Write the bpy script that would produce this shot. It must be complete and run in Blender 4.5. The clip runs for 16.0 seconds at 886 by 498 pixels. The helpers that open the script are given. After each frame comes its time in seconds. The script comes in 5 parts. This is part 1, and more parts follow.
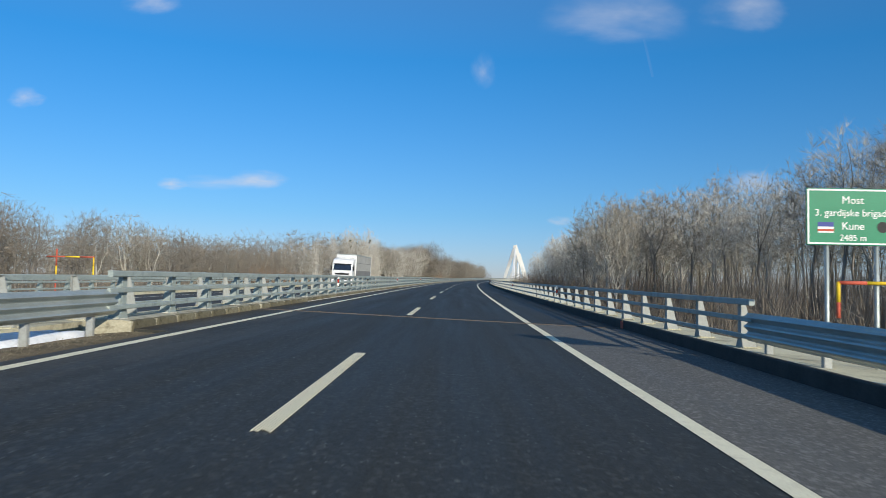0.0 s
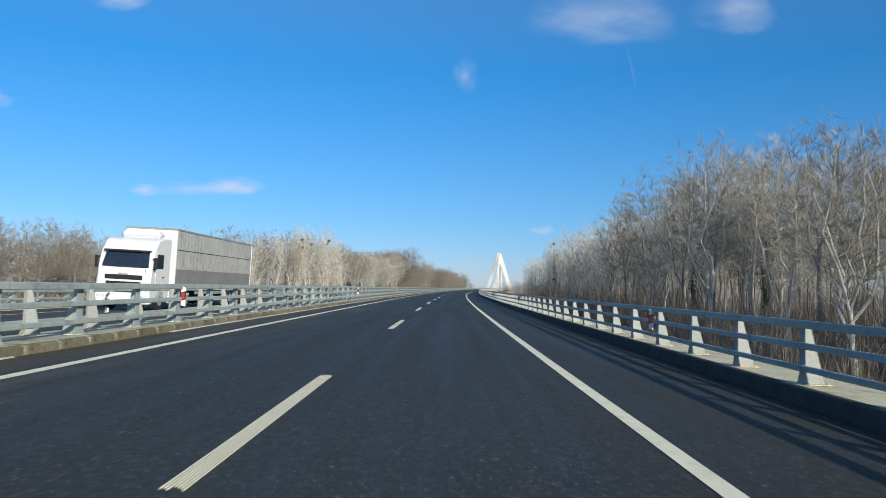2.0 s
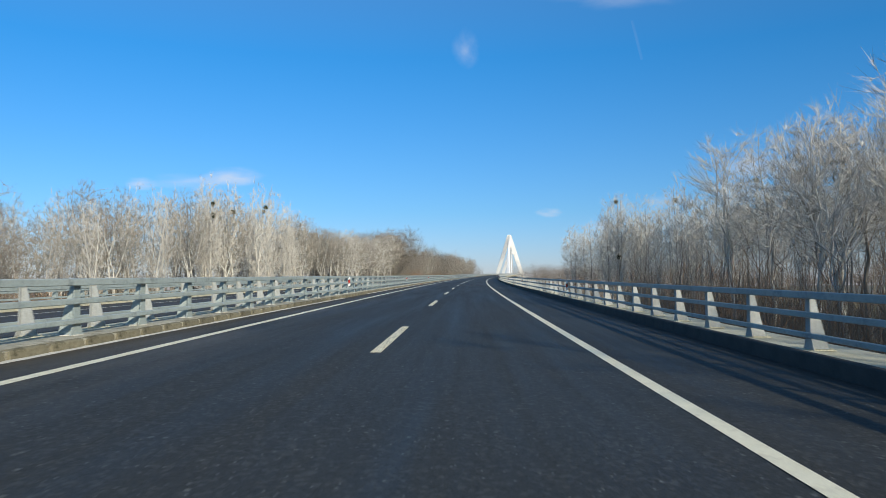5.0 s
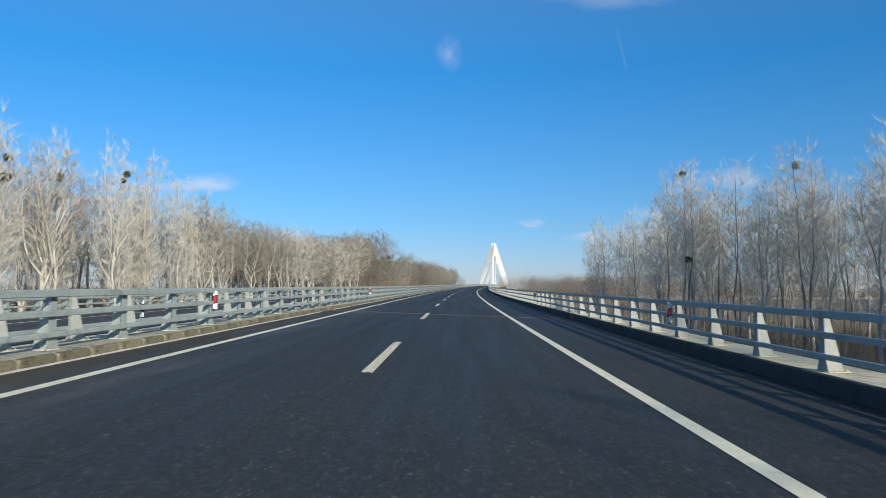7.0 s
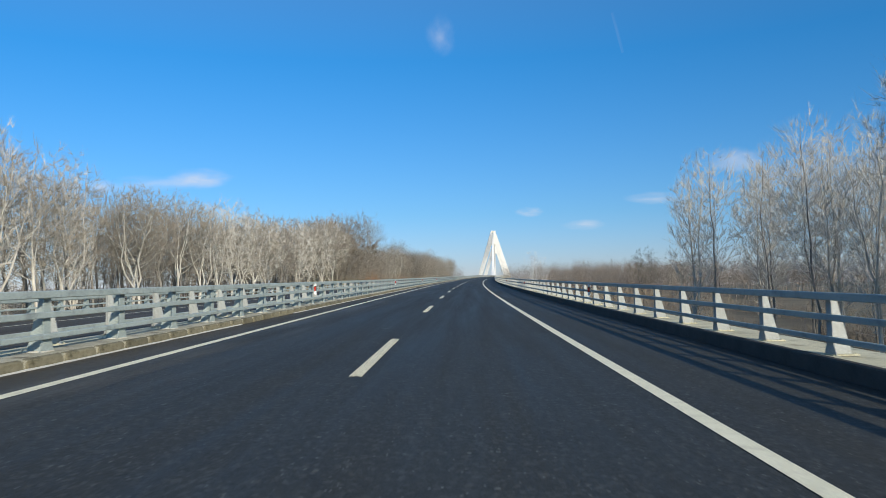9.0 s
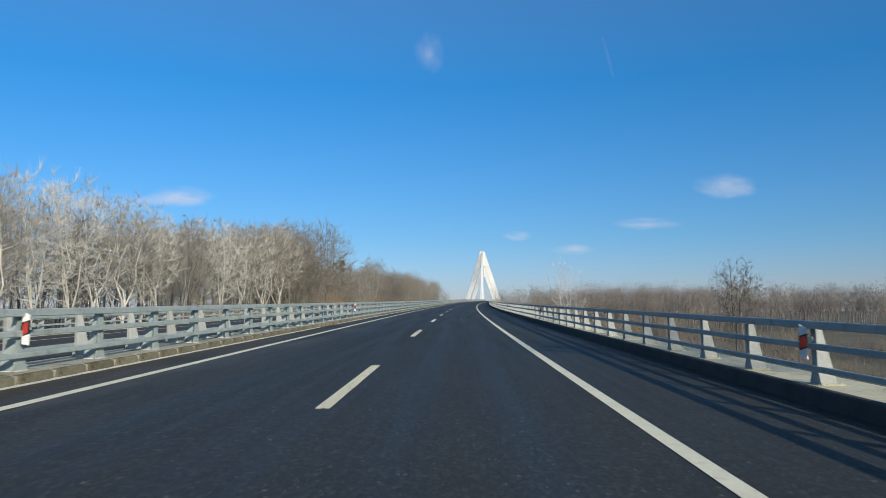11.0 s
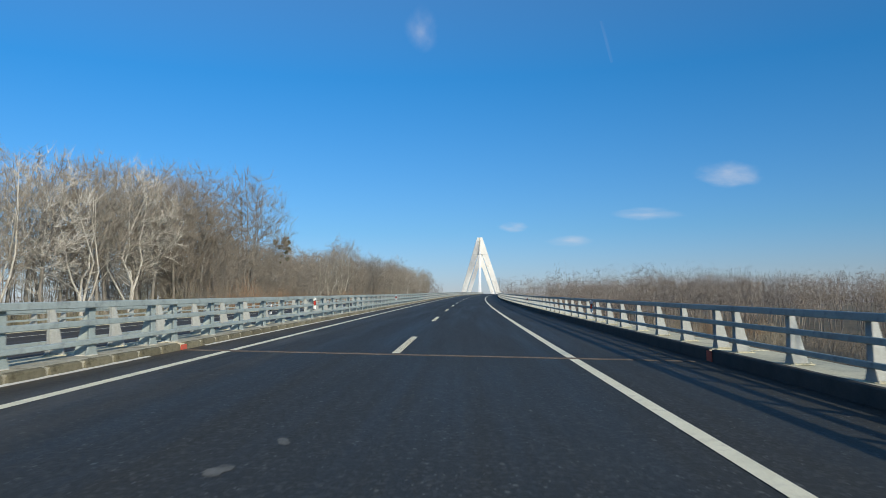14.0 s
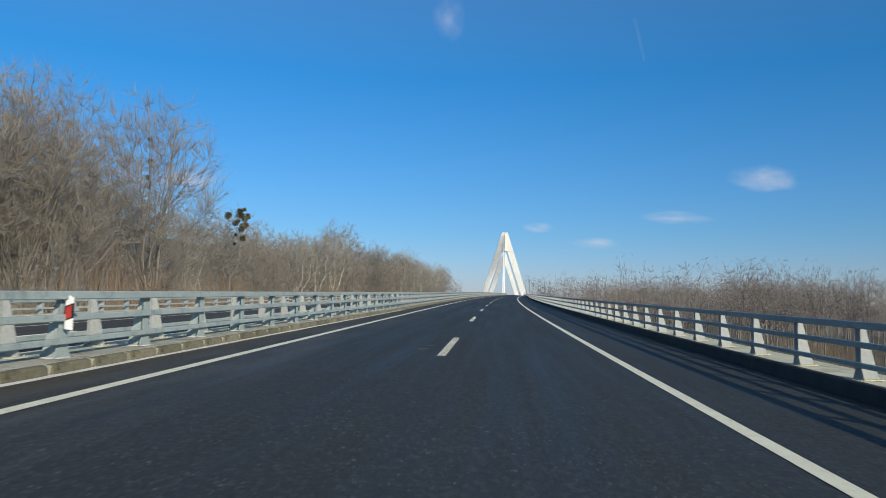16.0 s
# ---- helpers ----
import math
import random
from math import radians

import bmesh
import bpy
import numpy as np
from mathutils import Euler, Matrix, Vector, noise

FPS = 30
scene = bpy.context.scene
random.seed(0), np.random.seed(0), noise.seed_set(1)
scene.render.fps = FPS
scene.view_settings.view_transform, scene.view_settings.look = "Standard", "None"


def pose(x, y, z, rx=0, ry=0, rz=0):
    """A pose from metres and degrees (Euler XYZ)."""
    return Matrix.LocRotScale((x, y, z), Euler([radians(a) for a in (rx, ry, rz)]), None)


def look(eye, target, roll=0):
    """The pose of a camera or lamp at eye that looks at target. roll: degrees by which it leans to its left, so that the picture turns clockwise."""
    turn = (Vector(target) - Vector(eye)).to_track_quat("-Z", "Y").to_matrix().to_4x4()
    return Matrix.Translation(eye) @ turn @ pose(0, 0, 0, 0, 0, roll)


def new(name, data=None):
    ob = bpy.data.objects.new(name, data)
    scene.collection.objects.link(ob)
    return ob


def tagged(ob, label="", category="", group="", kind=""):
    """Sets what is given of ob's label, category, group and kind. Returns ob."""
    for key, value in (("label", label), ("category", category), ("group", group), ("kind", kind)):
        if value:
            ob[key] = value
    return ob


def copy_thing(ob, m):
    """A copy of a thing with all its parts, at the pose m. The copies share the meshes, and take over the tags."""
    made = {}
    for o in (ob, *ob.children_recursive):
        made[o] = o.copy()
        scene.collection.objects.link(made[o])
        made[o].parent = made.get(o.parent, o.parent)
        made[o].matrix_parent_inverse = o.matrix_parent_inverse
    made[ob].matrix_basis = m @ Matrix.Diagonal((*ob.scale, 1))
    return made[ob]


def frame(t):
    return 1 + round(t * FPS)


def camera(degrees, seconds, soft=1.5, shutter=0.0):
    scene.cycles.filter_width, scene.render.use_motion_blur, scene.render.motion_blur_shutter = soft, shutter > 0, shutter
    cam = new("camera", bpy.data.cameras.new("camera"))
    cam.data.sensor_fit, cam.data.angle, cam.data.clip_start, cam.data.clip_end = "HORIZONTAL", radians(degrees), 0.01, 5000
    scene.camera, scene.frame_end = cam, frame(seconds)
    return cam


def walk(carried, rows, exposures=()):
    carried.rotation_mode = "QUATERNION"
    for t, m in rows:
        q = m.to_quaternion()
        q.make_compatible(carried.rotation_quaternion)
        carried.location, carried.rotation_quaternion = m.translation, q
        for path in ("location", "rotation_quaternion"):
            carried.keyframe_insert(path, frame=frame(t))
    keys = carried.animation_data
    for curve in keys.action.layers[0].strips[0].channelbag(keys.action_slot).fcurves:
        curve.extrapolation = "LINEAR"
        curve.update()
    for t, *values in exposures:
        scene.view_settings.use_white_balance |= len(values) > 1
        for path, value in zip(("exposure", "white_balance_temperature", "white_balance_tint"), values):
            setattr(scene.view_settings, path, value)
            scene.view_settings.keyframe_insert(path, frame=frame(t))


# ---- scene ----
# ---------------------------------------------------------------- camera
cam = camera(61.76, 16.0, soft=0.6, shutter=0.06)
PATH = [
    (0.0, pose(1.477, -5.793, 1.122, 93.208, -1.166, 0.876)),
    (0.5, pose(1.528, 7.742, 1.365, 93.884, -0.187, 0.071)),
    (1.0, pose(1.634, 21.461, 1.689, 94.173, -1.452, -0.808)),
    (1.5, pose(1.761, 35.455, 1.893, 94.104, -3.119, -0.121)),
    (2.0, pose(1.966, 49.277, 2.142, 93.965, -1.319, -0.622)),
    (2.5, pose(2.119, 62.945, 2.333, 92.756, 0.509, -1.551)),
    (3.0, pose(2.236, 76.657, 2.577, 92.467, -0.054, -0.260)),
    (3.5, pose(2.498, 90.644, 2.840, 93.398, -0.258, 0.064)),
    (4.0, pose(2.787, 104.375, 3.062, 93.006, 0.263, 0.101)),
    (6.5, pose(4.803, 173.174, 4.247, 92.980, -0.091, -0.944)),
    (7.0, pose(5.299, 186.695, 4.495, 93.779, -0.117, -1.589)),
    (7.5, pose(5.894, 200.466, 4.700, 93.178, 0.447, -1.894)),
    (8.0, pose(6.543, 214.525, 4.928, 92.818, 0.481, -1.850)),
    (8.5, pose(7.223, 228.324, 5.152, 92.186, -0.686, -0.025)),
    (9.0, pose(8.036, 241.886, 5.404, 93.170, 1.302, -1.736)),
    (9.5, pose(8.824, 255.578, 5.634, 94.149, 0.661, -2.120)),
    (12.0, pose(13.421, 324.240, 6.851, 95.223, 0.727, -3.019)),
    (12.5, pose(14.408, 338.238, 7.103, 95.402, 0.668, -3.125)),
    (13.0, pose(15.374, 352.103, 7.330, 94.695, -0.182, -3.161)),
    (13.5, pose(16.429, 365.721, 7.578, 94.711, 0.751, -3.168)),
    (14.0, pose(17.409, 379.390, 7.824, 94.468, 0.790, -3.214)),
    (14.5, pose(18.534, 393.268, 8.098, 93.317, 1.370, -3.092)),
    (15.0, pose(19.506, 406.984, 8.345, 92.616, -2.460, 0.129)),
    (15.5, pose(20.609, 420.628, 8.590, 94.096, -2.341, -0.386)),
    (16.0, pose(21.787, 434.072, 8.878, 94.400, -1.019, -1.613)),
]
walk(cam, PATH, exposures=[(0.0, -0.1, 6500, 10), (1.0, -0.04, 6500, 10), (2.5, 0.03, 6500, 10), (9.3, 0.0, 6500, 10), (12.0, -0.15, 6500, 10), (13.8, -0.13, 6500, 10), (15.0, -0.06, 6500, 10), (16.0, -0.16, 6500, 10)])

# ---------------------------------------------------------------- daylight
SUN_EL, SUN_AZ = 19.2, 149.5          # degrees; azimuth clockwise from the road's way (+y)
world = bpy.data.worlds.new("sky")
scene.world = world
world.use_nodes = True
wn = world.node_tree
sky = wn.nodes.new("ShaderNodeTexSky")
sky.sky_type = "NISHITA"
sky.sun_disc = False
sky.sun_elevation, sky.sun_rotation = radians(SUN_EL), radians(SUN_AZ)
sky.altitude, sky.air_density, sky.dust_density, sky.ozone_density = 100.0, 1.0, 0.4, 2.0
way_up = wn.nodes.new("ShaderNodeTexCoord")
height = wn.nodes.new("ShaderNodeSeparateXYZ")
depth = wn.nodes.new("ShaderNodeValToRGB")          # clear cold air: deeper blue towards the zenith
for e, (p, c) in zip((depth.color_ramp.elements[0], depth.color_ramp.elements[1], *(depth.color_ramp.elements.new(x) for x in (0.10, 0.30))),
                     ((0.0, (0.40, 0.425, 0.68)), (1.0, (0.165, 0.56, 0.81)), (0.10, (0.245, 0.44, 0.67)), (0.30, (0.112, 0.485, 0.775)))):
    e.position, e.color = p, (*c, 1)
tint = wn.nodes.new("ShaderNodeMix")
tint.data_type, tint.blend_type = "RGBA", "MULTIPLY"
tint.inputs[0].default_value = 1.0
background = wn.nodes["Background"]
background.inputs["Strength"].default_value = 0.19
wn.links.new(way_up.outputs["Generated"], height.inputs[0])
wn.links.new(height.outputs["Z"], depth.inputs[0])
wn.links.new(sky.outputs[0], tint.inputs[6])
wn.links.new(depth.outputs[0], tint.inputs[7])
wn.links.new(tint.outputs[2], background.inputs["Color"])

sun_data = bpy.data.lights.new("sun", "SUN")
sun_data.energy, sun_data.angle, sun_data.color = 5.0, radians(0.53), (1.0, 0.92, 0.76)
sun = new("sun", sun_data)
sun_way = Vector((math.sin(radians(SUN_AZ)) * math.cos(radians(SUN_EL)),
                  math.cos(radians(SUN_AZ)) * math.cos(radians(SUN_EL)), math.sin(radians(SUN_EL))))
sun.matrix_world = look(sun_way * 300 + Vector((10, 200, 0)), (10, 200, 0))


# ---------------------------------------------------------------- materials
def material(name, rough=0.7, metal=0.0, spec=0.5):
    m = bpy.data.materials.new(name)
    m.use_nodes = True
    b = m.node_tree.nodes["Principled BSDF"]
    b.inputs["Roughness"].default_value = rough
    b.inputs["Metallic"].default_value = metal
    b.inputs["Specular IOR Level"].default_value = spec
    return m, m.node_tree, b


def node(tree, kind, **sets):
    n = tree.nodes.new(kind)
    for key, value in sets.items():
        n.inputs[key].default_value = value
    return n


def ramp(tree, source, stops):
    n = tree.nodes.new("ShaderNodeValToRGB")
    while len(n.color_ramp.elements) < len(stops):
        n.color_ramp.elements.new(0.5)
    for e, (p, c) in zip(n.color_ramp.elements, stops):
        e.position, e.color = p, (*c, 1) if len(c) == 3 else c
    tree.links.new(source, n.inputs[0])
    return n.outputs[0]


def mixed(tree, factor, a, b, blend="MIX"):
    n = tree.nodes.new("ShaderNodeMix")
    n.data_type, n.blend_type = "RGBA", blend
    for sock, v in ((0, factor), (6, a), (7, b)):
        if isinstance(v, bpy.types.NodeSocket):
            tree.links.new(v, n.inputs[sock])
        else:
            n.inputs[sock].default_value = v if sock == 0 else (*v, 1)
    return n.outputs[2]


def coords(tree, which="Object", scale=(1, 1, 1)):
    c = tree.nodes.new("ShaderNodeTexCoord")
    m = tree.nodes.new("ShaderNodeMapping")
    m.inputs["Scale"].default_value = scale
    tree.links.new(c.outputs[which], m.inputs["Vector"])
    return m.outputs[0]


def noisy(tree, vec, scale, detail=4.0, rough=0.6):
    n = node(tree, "ShaderNodeTexNoise", Scale=scale, Detail=detail, Roughness=rough)
    tree.links.new(vec, n.inputs["Vector"])
    return n.outputs["Fac"]


def bumped(tree, bsdf, height, strength, distance=0.02):
    n = node(tree, "ShaderNodeBump", Strength=strength, Distance=distance)
    tree.links.new(height, n.inputs["Height"])
    tree.links.new(n.outputs[0], bsdf.inputs["Normal"])


def worn(name, dark, light, scale, rough=0.8, grain=60.0, bump=0.3, stain=None, which="Object", metal=0.0, spec=0.3, per_object=0.0):
    """A matt surface between two tones at two scales, with stains and relief."""
    m, t, b = material(name, rough, metal, spec)
    v = coords(t, which)
    big, fine = noisy(t, v, scale), noisy(t, v, grain, 3.0, 0.7)
    c = ramp(t, big, [(0.32, dark), (0.68, light)])
    c = mixed(t, 0.35, c, ramp(t, fine, [(0.3, tuple(x * 0.6 for x in dark)), (0.7, tuple(min(1, x * 1.15) for x in light))]))
    if stain:
        s = noisy(t, v, scale * 2.3, 6.0, 0.75)
        c = mixed(t, ramp(t, s, [(0.52, (0, 0, 0)), (0.66, (1, 1, 1))]), c, stain)
    if per_object:
        info = t.nodes.new("ShaderNodeObjectInfo")
        c = mixed(t, ramp(t, info.outputs["Random"], [(0.0, (0, 0, 0)), (1.0, (per_object,) * 3)]), c, tuple(x * 0.45 for x in dark))
    t.links.new(c, b.inputs["Base Color"])
    bumped(t, b, fine, bump)
    return m


def asphalt(name, dark, light, gloss, dirt=True, chip=1.0):
    """Road surface: stone grain, long wheel tracks, blotches, grit that gathers along the kerbs."""
    m, t, b = material(name, gloss, 0.0, 0.20)
    v = coords(t, "UV")
    stretched = coords(t, "UV", (0.9, 0.03, 1))
    grain, chips = noisy(t, v, 38.0, 2.0, 0.8), noisy(t, v, 11.0, 4.0, 0.8)
    tracks, blots = noisy(t, stretched, 1.6, 5.0, 0.6), noisy(t, v, 0.45, 6.0, 0.7)
    c = ramp(t, tracks, [(0.3, dark), (0.72, light)])
    c = mixed(t, 0.35, c, ramp(t, blots, [(0.35, tuple(x * 0.6 for x in dark)), (0.7, tuple(x * 1.25 for x in light))]))
    c = mixed(t, 0.5, c, ramp(t, chips, [(0.36, tuple(x * 0.35 for x in dark)), (0.66, tuple(x * 1.55 for x in light))]))
    stones = node(t, "ShaderNodeTexVoronoi", Scale=26.0)
    t.links.new(v, stones.inputs["Vector"])
    c = mixed(t, 0.4, c, ramp(t, grain, [(0.3, tuple(x * 0.3 for x in dark)), (0.7, tuple(x * 1.6 for x in light))]))
    c = mixed(t, ramp(t, stones.outputs["Color"], [(0.70, (0, 0, 0)), (0.80, (0.5, 0.5, 0.5))]), c, tuple(min(1, x * 2.0) for x in light))
    for size, rare, tone in ((34.0, 0.86, 4.5), (17.0, 0.90, 3.6)):          # single pale chippings
        loose = node(t, "ShaderNodeTexVoronoi", Scale=size)
        t.links.new(v, loose.inputs["Vector"])
        cut = ramp(t, loose.outputs["Distance"], [(0.30, (1, 1, 1)), (0.42, (0, 0, 0))])
        which = ramp(t, loose.outputs["Color"], [(rare, (0, 0, 0)), (rare + 0.03, (0.9, 0.9, 0.9))])
        c = mixed(t, mixed(t, 1.0, cut, which, "MULTIPLY"), c, tuple(min(1, x * (1 + (tone - 1) * chip)) for x in light))
    if dirt:
        across = t.nodes.new("ShaderNodeSeparateXYZ")
        t.links.new(v, across.inputs[0])
        wide = t.nodes.new("ShaderNodeMath")
        wide.operation = "MULTIPLY_ADD"
        wide.inputs[1].default_value, wide.inputs[2].default_value = 0.9, -0.45
        t.links.new(blots, wide.inputs[0])
        place = t.nodes.new("ShaderNodeMath")
        t.links.new(across.outputs["X"], place.inputs[0])
        t.links.new(wide.outputs[0], place.inputs[1])
        near = t.nodes.new("ShaderNodeMapRange")
        for key, value in (("From Min", -3.75), ("From Max", -4.45), ("To Min", 0.0), ("To Max", 0.85)):
            near.inputs[key].default_value = value
        t.links.new(place.outputs[0], near.inputs["Value"])
        dusty = t.nodes.new("ShaderNodeMapRange")          # dry dust swept off the wheel track towards the kerb side
        for key, value in (("From Min", -1.9), ("From Max", -3.2), ("To Min", 0.0), ("To Max", 0.7)):
            dusty.inputs[key].default_value = value
        t.links.new(place.outputs[0], dusty.inputs["Value"])
        patchy = mixed(t, 1.0, dusty.outputs[0], ramp(t, noisy(t, coords(t, "UV", (1.0, 0.12, 1)), 1.3, 6.0, 0.7), [(0.40, (0, 0, 0)), (0.66, (1, 1, 1))]), "MULTIPLY")
        c = mixed(t, patchy, c, (0.115, 0.108, 0.095))
        c = mixed(t, near.outputs[0], c, ramp(t, chips, [(0.35, (0.035, 0.028, 0.019)), (0.7, (0.12, 0.098, 0.066))]))
    t.links.new(c, b.inputs["Base Color"])
    r = ramp(t, tracks, [(0.3, (gloss - 0.1,) * 3), (0.7, (gloss + 0.12,) * 3)])
    t.links.new(r, b.inputs["Roughness"])
    both = t.nodes.new("ShaderNodeMath")
    t.links.new(grain, both.inputs[0])
    t.links.new(chips, both.inputs[1])
    bumped(t, b, both.outputs[0], 0.6, 0.008)
    return m


def bark(name, low, high, spread=0.25):
    m, t, b = material(name, 0.9, 0.0, 0.1)
    v = coords(t, "Object", (1, 1, 0.25))
    n = noisy(t, v, 3.0, 5.0, 0.7)
    c = ramp(t, n, [(0.3, low), (0.7, high)])
    info = t.nodes.new("ShaderNodeObjectInfo")
    c = mixed(t, ramp(t, info.outputs["Random"], [(0, (0, 0, 0)), (1, (spread,) * 3)]), c, tuple(x * 0.5 for x in low))
    t.links.new(c, b.inputs["Base Color"])
    return m


def wood_stuff(name, tones):
    """Joined stems: each island takes its own tone."""
    m, t, b = material(name, 0.9, 0.0, 0.1)
    g = t.nodes.new("ShaderNodeNewGeometry")
    stops = [(i / max(1, len(tones) - 1), c) for i, c in enumerate(tones)]
    t.links.new(ramp(t, g.outputs["Random Per Island"], stops), b.inputs["Base Color"])
    return m


ASPHALT = asphalt("asphalt", (0.0245, 0.0247, 0.0214), (0.044, 0.0442, 0.0386), 0.66)
OLD_ASPHALT = asphalt("old_asphalt", (0.10, 0.097, 0.088), (0.145, 0.14, 0.126), 0.8, False, 0.12)
PAINT = worn("road_paint", (0.78, 0.71, 0.50), (0.94, 0.86, 0.63), 2.2, 0.7, 40, 0.3, stain=(0.66, 0.60, 0.43), which="UV")
DASH_PAINT = worn("dash_paint", (0.80, 0.73, 0.53), (0.95, 0.88, 0.66), 3.0, 0.7, 40, 0.3, which="Object", per_object=0.15)
CONCRETE = worn("concrete", (0.47, 0.435, 0.30), (0.66, 0.62, 0.45), 0.7, 0.9, 18, 0.4, stain=(0.30, 0.27, 0.19))
KERB_TOP = worn("stained_concrete", (0.32, 0.29, 0.205), (0.58, 0.535, 0.40), 1.1, 0.9, 22, 0.5, stain=(0.14, 0.12, 0.075))
KERB_STONE = worn("kerb_stone", (0.135, 0.118, 0.072), (0.31, 0.28, 0.185), 2.1, 0.9, 30, 0.5, stain=(0.07, 0.06, 0.03), per_object=0.6)
# right kerb's stone, darkened in colour for its face turned from the sun
SHADED_STONE = worn("shaded_kerb_stone", (0.045, 0.043, 0.04), (0.085, 0.08, 0.072), 2.1, 0.9, 30, 0.4, per_object=0.12)
MORTAR = worn("mortar", (0.46, 0.44, 0.38), (0.62, 0.60, 0.53), 3.0, 0.95, 40, 0.4)
STEEL_PAINT = worn("painted_steel", (0.28, 0.328, 0.31), (0.39, 0.443, 0.42), 1.3, 0.5, 30, 0.08, stain=(0.21, 0.24, 0.23), spec=0.5)
POST_PAINT = worn("post_steel", (0.31, 0.325, 0.315), (0.44, 0.455, 0.435), 1.3, 0.65, 30, 0.1, stain=(0.29, 0.29, 0.26), spec=0.4, per_object=0.2)
ZINC = worn("galvanised_steel", (0.34, 0.375, 0.355), (0.47, 0.51, 0.485), 2.0, 0.42, 45, 0.08, metal=0.4, spec=0.5)
WHITE_CONCRETE = worn("white_concrete", (0.66, 0.65, 0.61), (0.82, 0.81, 0.77), 0.12, 0.85, 3, 0.1, stain=(0.58, 0.56, 0.50))
CABLE = worn("cable_sheath", (0.72, 0.72, 0.70), (0.84, 0.84, 0.82), 0.2, 0.5, 4, 0.0)
SMEAR = worn("dried_smear", (0.07, 0.07, 0.064), (0.17, 0.17, 0.152), 5.0, 0.85, 40, 0.3)
RUST = worn("rusty_steel", (0.075, 0.058, 0.046), (0.17, 0.135, 0.108), 3.0, 0.85, 30, 0.4, stain=(0.22, 0.19, 0.155), metal=0.15)
RUBBER = worn("rubber", (0.015, 0.015, 0.016), (0.035, 0.035, 0.036), 5.0, 0.8, 40, 0.2)
RED_PAINT = worn("red_paint", (0.42, 0.07, 0.04), (0.60, 0.13, 0.08), 4.0, 0.7, 40, 0.2)
YELLOW_PAINT = worn("yellow_paint", (0.72, 0.46, 0.02), (0.85, 0.58, 0.04), 4.0, 0.6, 40, 0.1)
WHITE_PLASTIC = worn("white_plastic", (0.72, 0.72, 0.70), (0.86, 0.86, 0.84), 4.0, 0.5, 40, 0.05)
REFLECTOR = worn("reflector", (0.36, 0.03, 0.02), (0.52, 0.05, 0.03), 9.0, 0.25, 90, 0.2, spec=0.6)
BLACK_PLASTIC = worn("black_plastic", (0.015, 0.015, 0.016), (0.03, 0.03, 0.032), 6.0, 0.6, 60, 0.1)
GREEN_SIGN = worn("green_sign", (0.0, 0.19, 0.09), (0.004, 0.24, 0.12), 1.5, 0.45, 40, 0.02)
SIGN_WHITE = worn("sign_white", (0.76, 0.77, 0.76), (0.86, 0.87, 0.86), 3.0, 0.45, 40, 0.02)
SIGN_BLUE = worn("sign_blue", (0.01, 0.03, 0.22), (0.015, 0.04, 0.28), 3.0, 0.45, 40, 0.02)
SNOW = worn("snow", (0.72, 0.76, 0.82), (0.90, 0.92, 0.95), 1.6, 0.7, 14, 0.5)
DRY_EARTH = worn("dry_earth", (0.10, 0.075, 0.045), (0.22, 0.17, 0.10), 0.8, 0.95, 12, 0.7, stain=(0.08, 0.065, 0.03))
MEADOW = worn("winter_ground", (0.10, 0.08, 0.05), (0.20, 0.165, 0.105), 0.035, 0.95, 0.9, 0.6, stain=(0.09, 0.085, 0.045))
CAB_WHITE = worn("cab_white", (0.74, 0.74, 0.73), (0.82, 0.82, 0.81), 1.0, 0.3, 30, 0.0, spec=0.5)
TARPAULIN = worn("tarpaulin", (0.36, 0.36, 0.34), (0.50, 0.50, 0.47), 0.5, 0.6, 6, 0.15, stain=(0.31, 0.31, 0.29))
TARP_LOW = worn("tarpaulin_grey", (0.20, 0.20, 0.195), (0.27, 0.27, 0.26), 0.6, 0.6, 6, 0.15)
DARK_STEEL = worn("dark_steel", (0.02, 0.02, 0.022), (0.05, 0.05, 0.052), 3.0, 0.6, 40, 0.1)
LAMP_GLASS = worn("lamp_lens", (0.55, 0.57, 0.60), (0.75, 0.77, 0.80), 6.0, 0.12, 60, 0.0, spec=0.8)
WINDSCREEN = worn("windscreen", (0.012, 0.018, 0.03), (0.022, 0.03, 0.045), 1.0, 0.06, 40, 0.0, spec=0.9)
BARK_PALE = bark("pale_bark", (0.42, 0.39, 0.33), (0.74, 0.70, 0.62), 0.3)
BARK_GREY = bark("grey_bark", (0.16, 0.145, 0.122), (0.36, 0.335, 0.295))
BARK_DARK = bark("dark_bark", (0.07, 0.062, 0.052), (0.15, 0.135, 0.115))
BARK_WHITE = bark("white_bark", (0.52, 0.50, 0.46), (0.80, 0.78, 0.74), 0.1)
TWIG_PALE = bark("pale_twigs", (0.26, 0.232, 0.185), (0.43, 0.39, 0.325), 0.4)
TWIG_SILVER = bark("silver_twigs", (0.52, 0.48, 0.415), (0.74, 0.70, 0.615), 0.25)
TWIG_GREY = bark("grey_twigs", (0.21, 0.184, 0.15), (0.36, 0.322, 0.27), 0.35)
WOOD_PALE = wood_stuff("pale_wood", [(0.185, 0.163, 0.125), (0.31, 0.28, 0.22), (0.23, 0.207, 0.16), (0.44, 0.40, 0.33)])
WOOD_BROWN = wood_stuff("brown_wood", [(0.16, 0.135, 0.108), (0.29, 0.25, 0.205), (0.215, 0.185, 0.15), (0.40, 0.355, 0.298)])
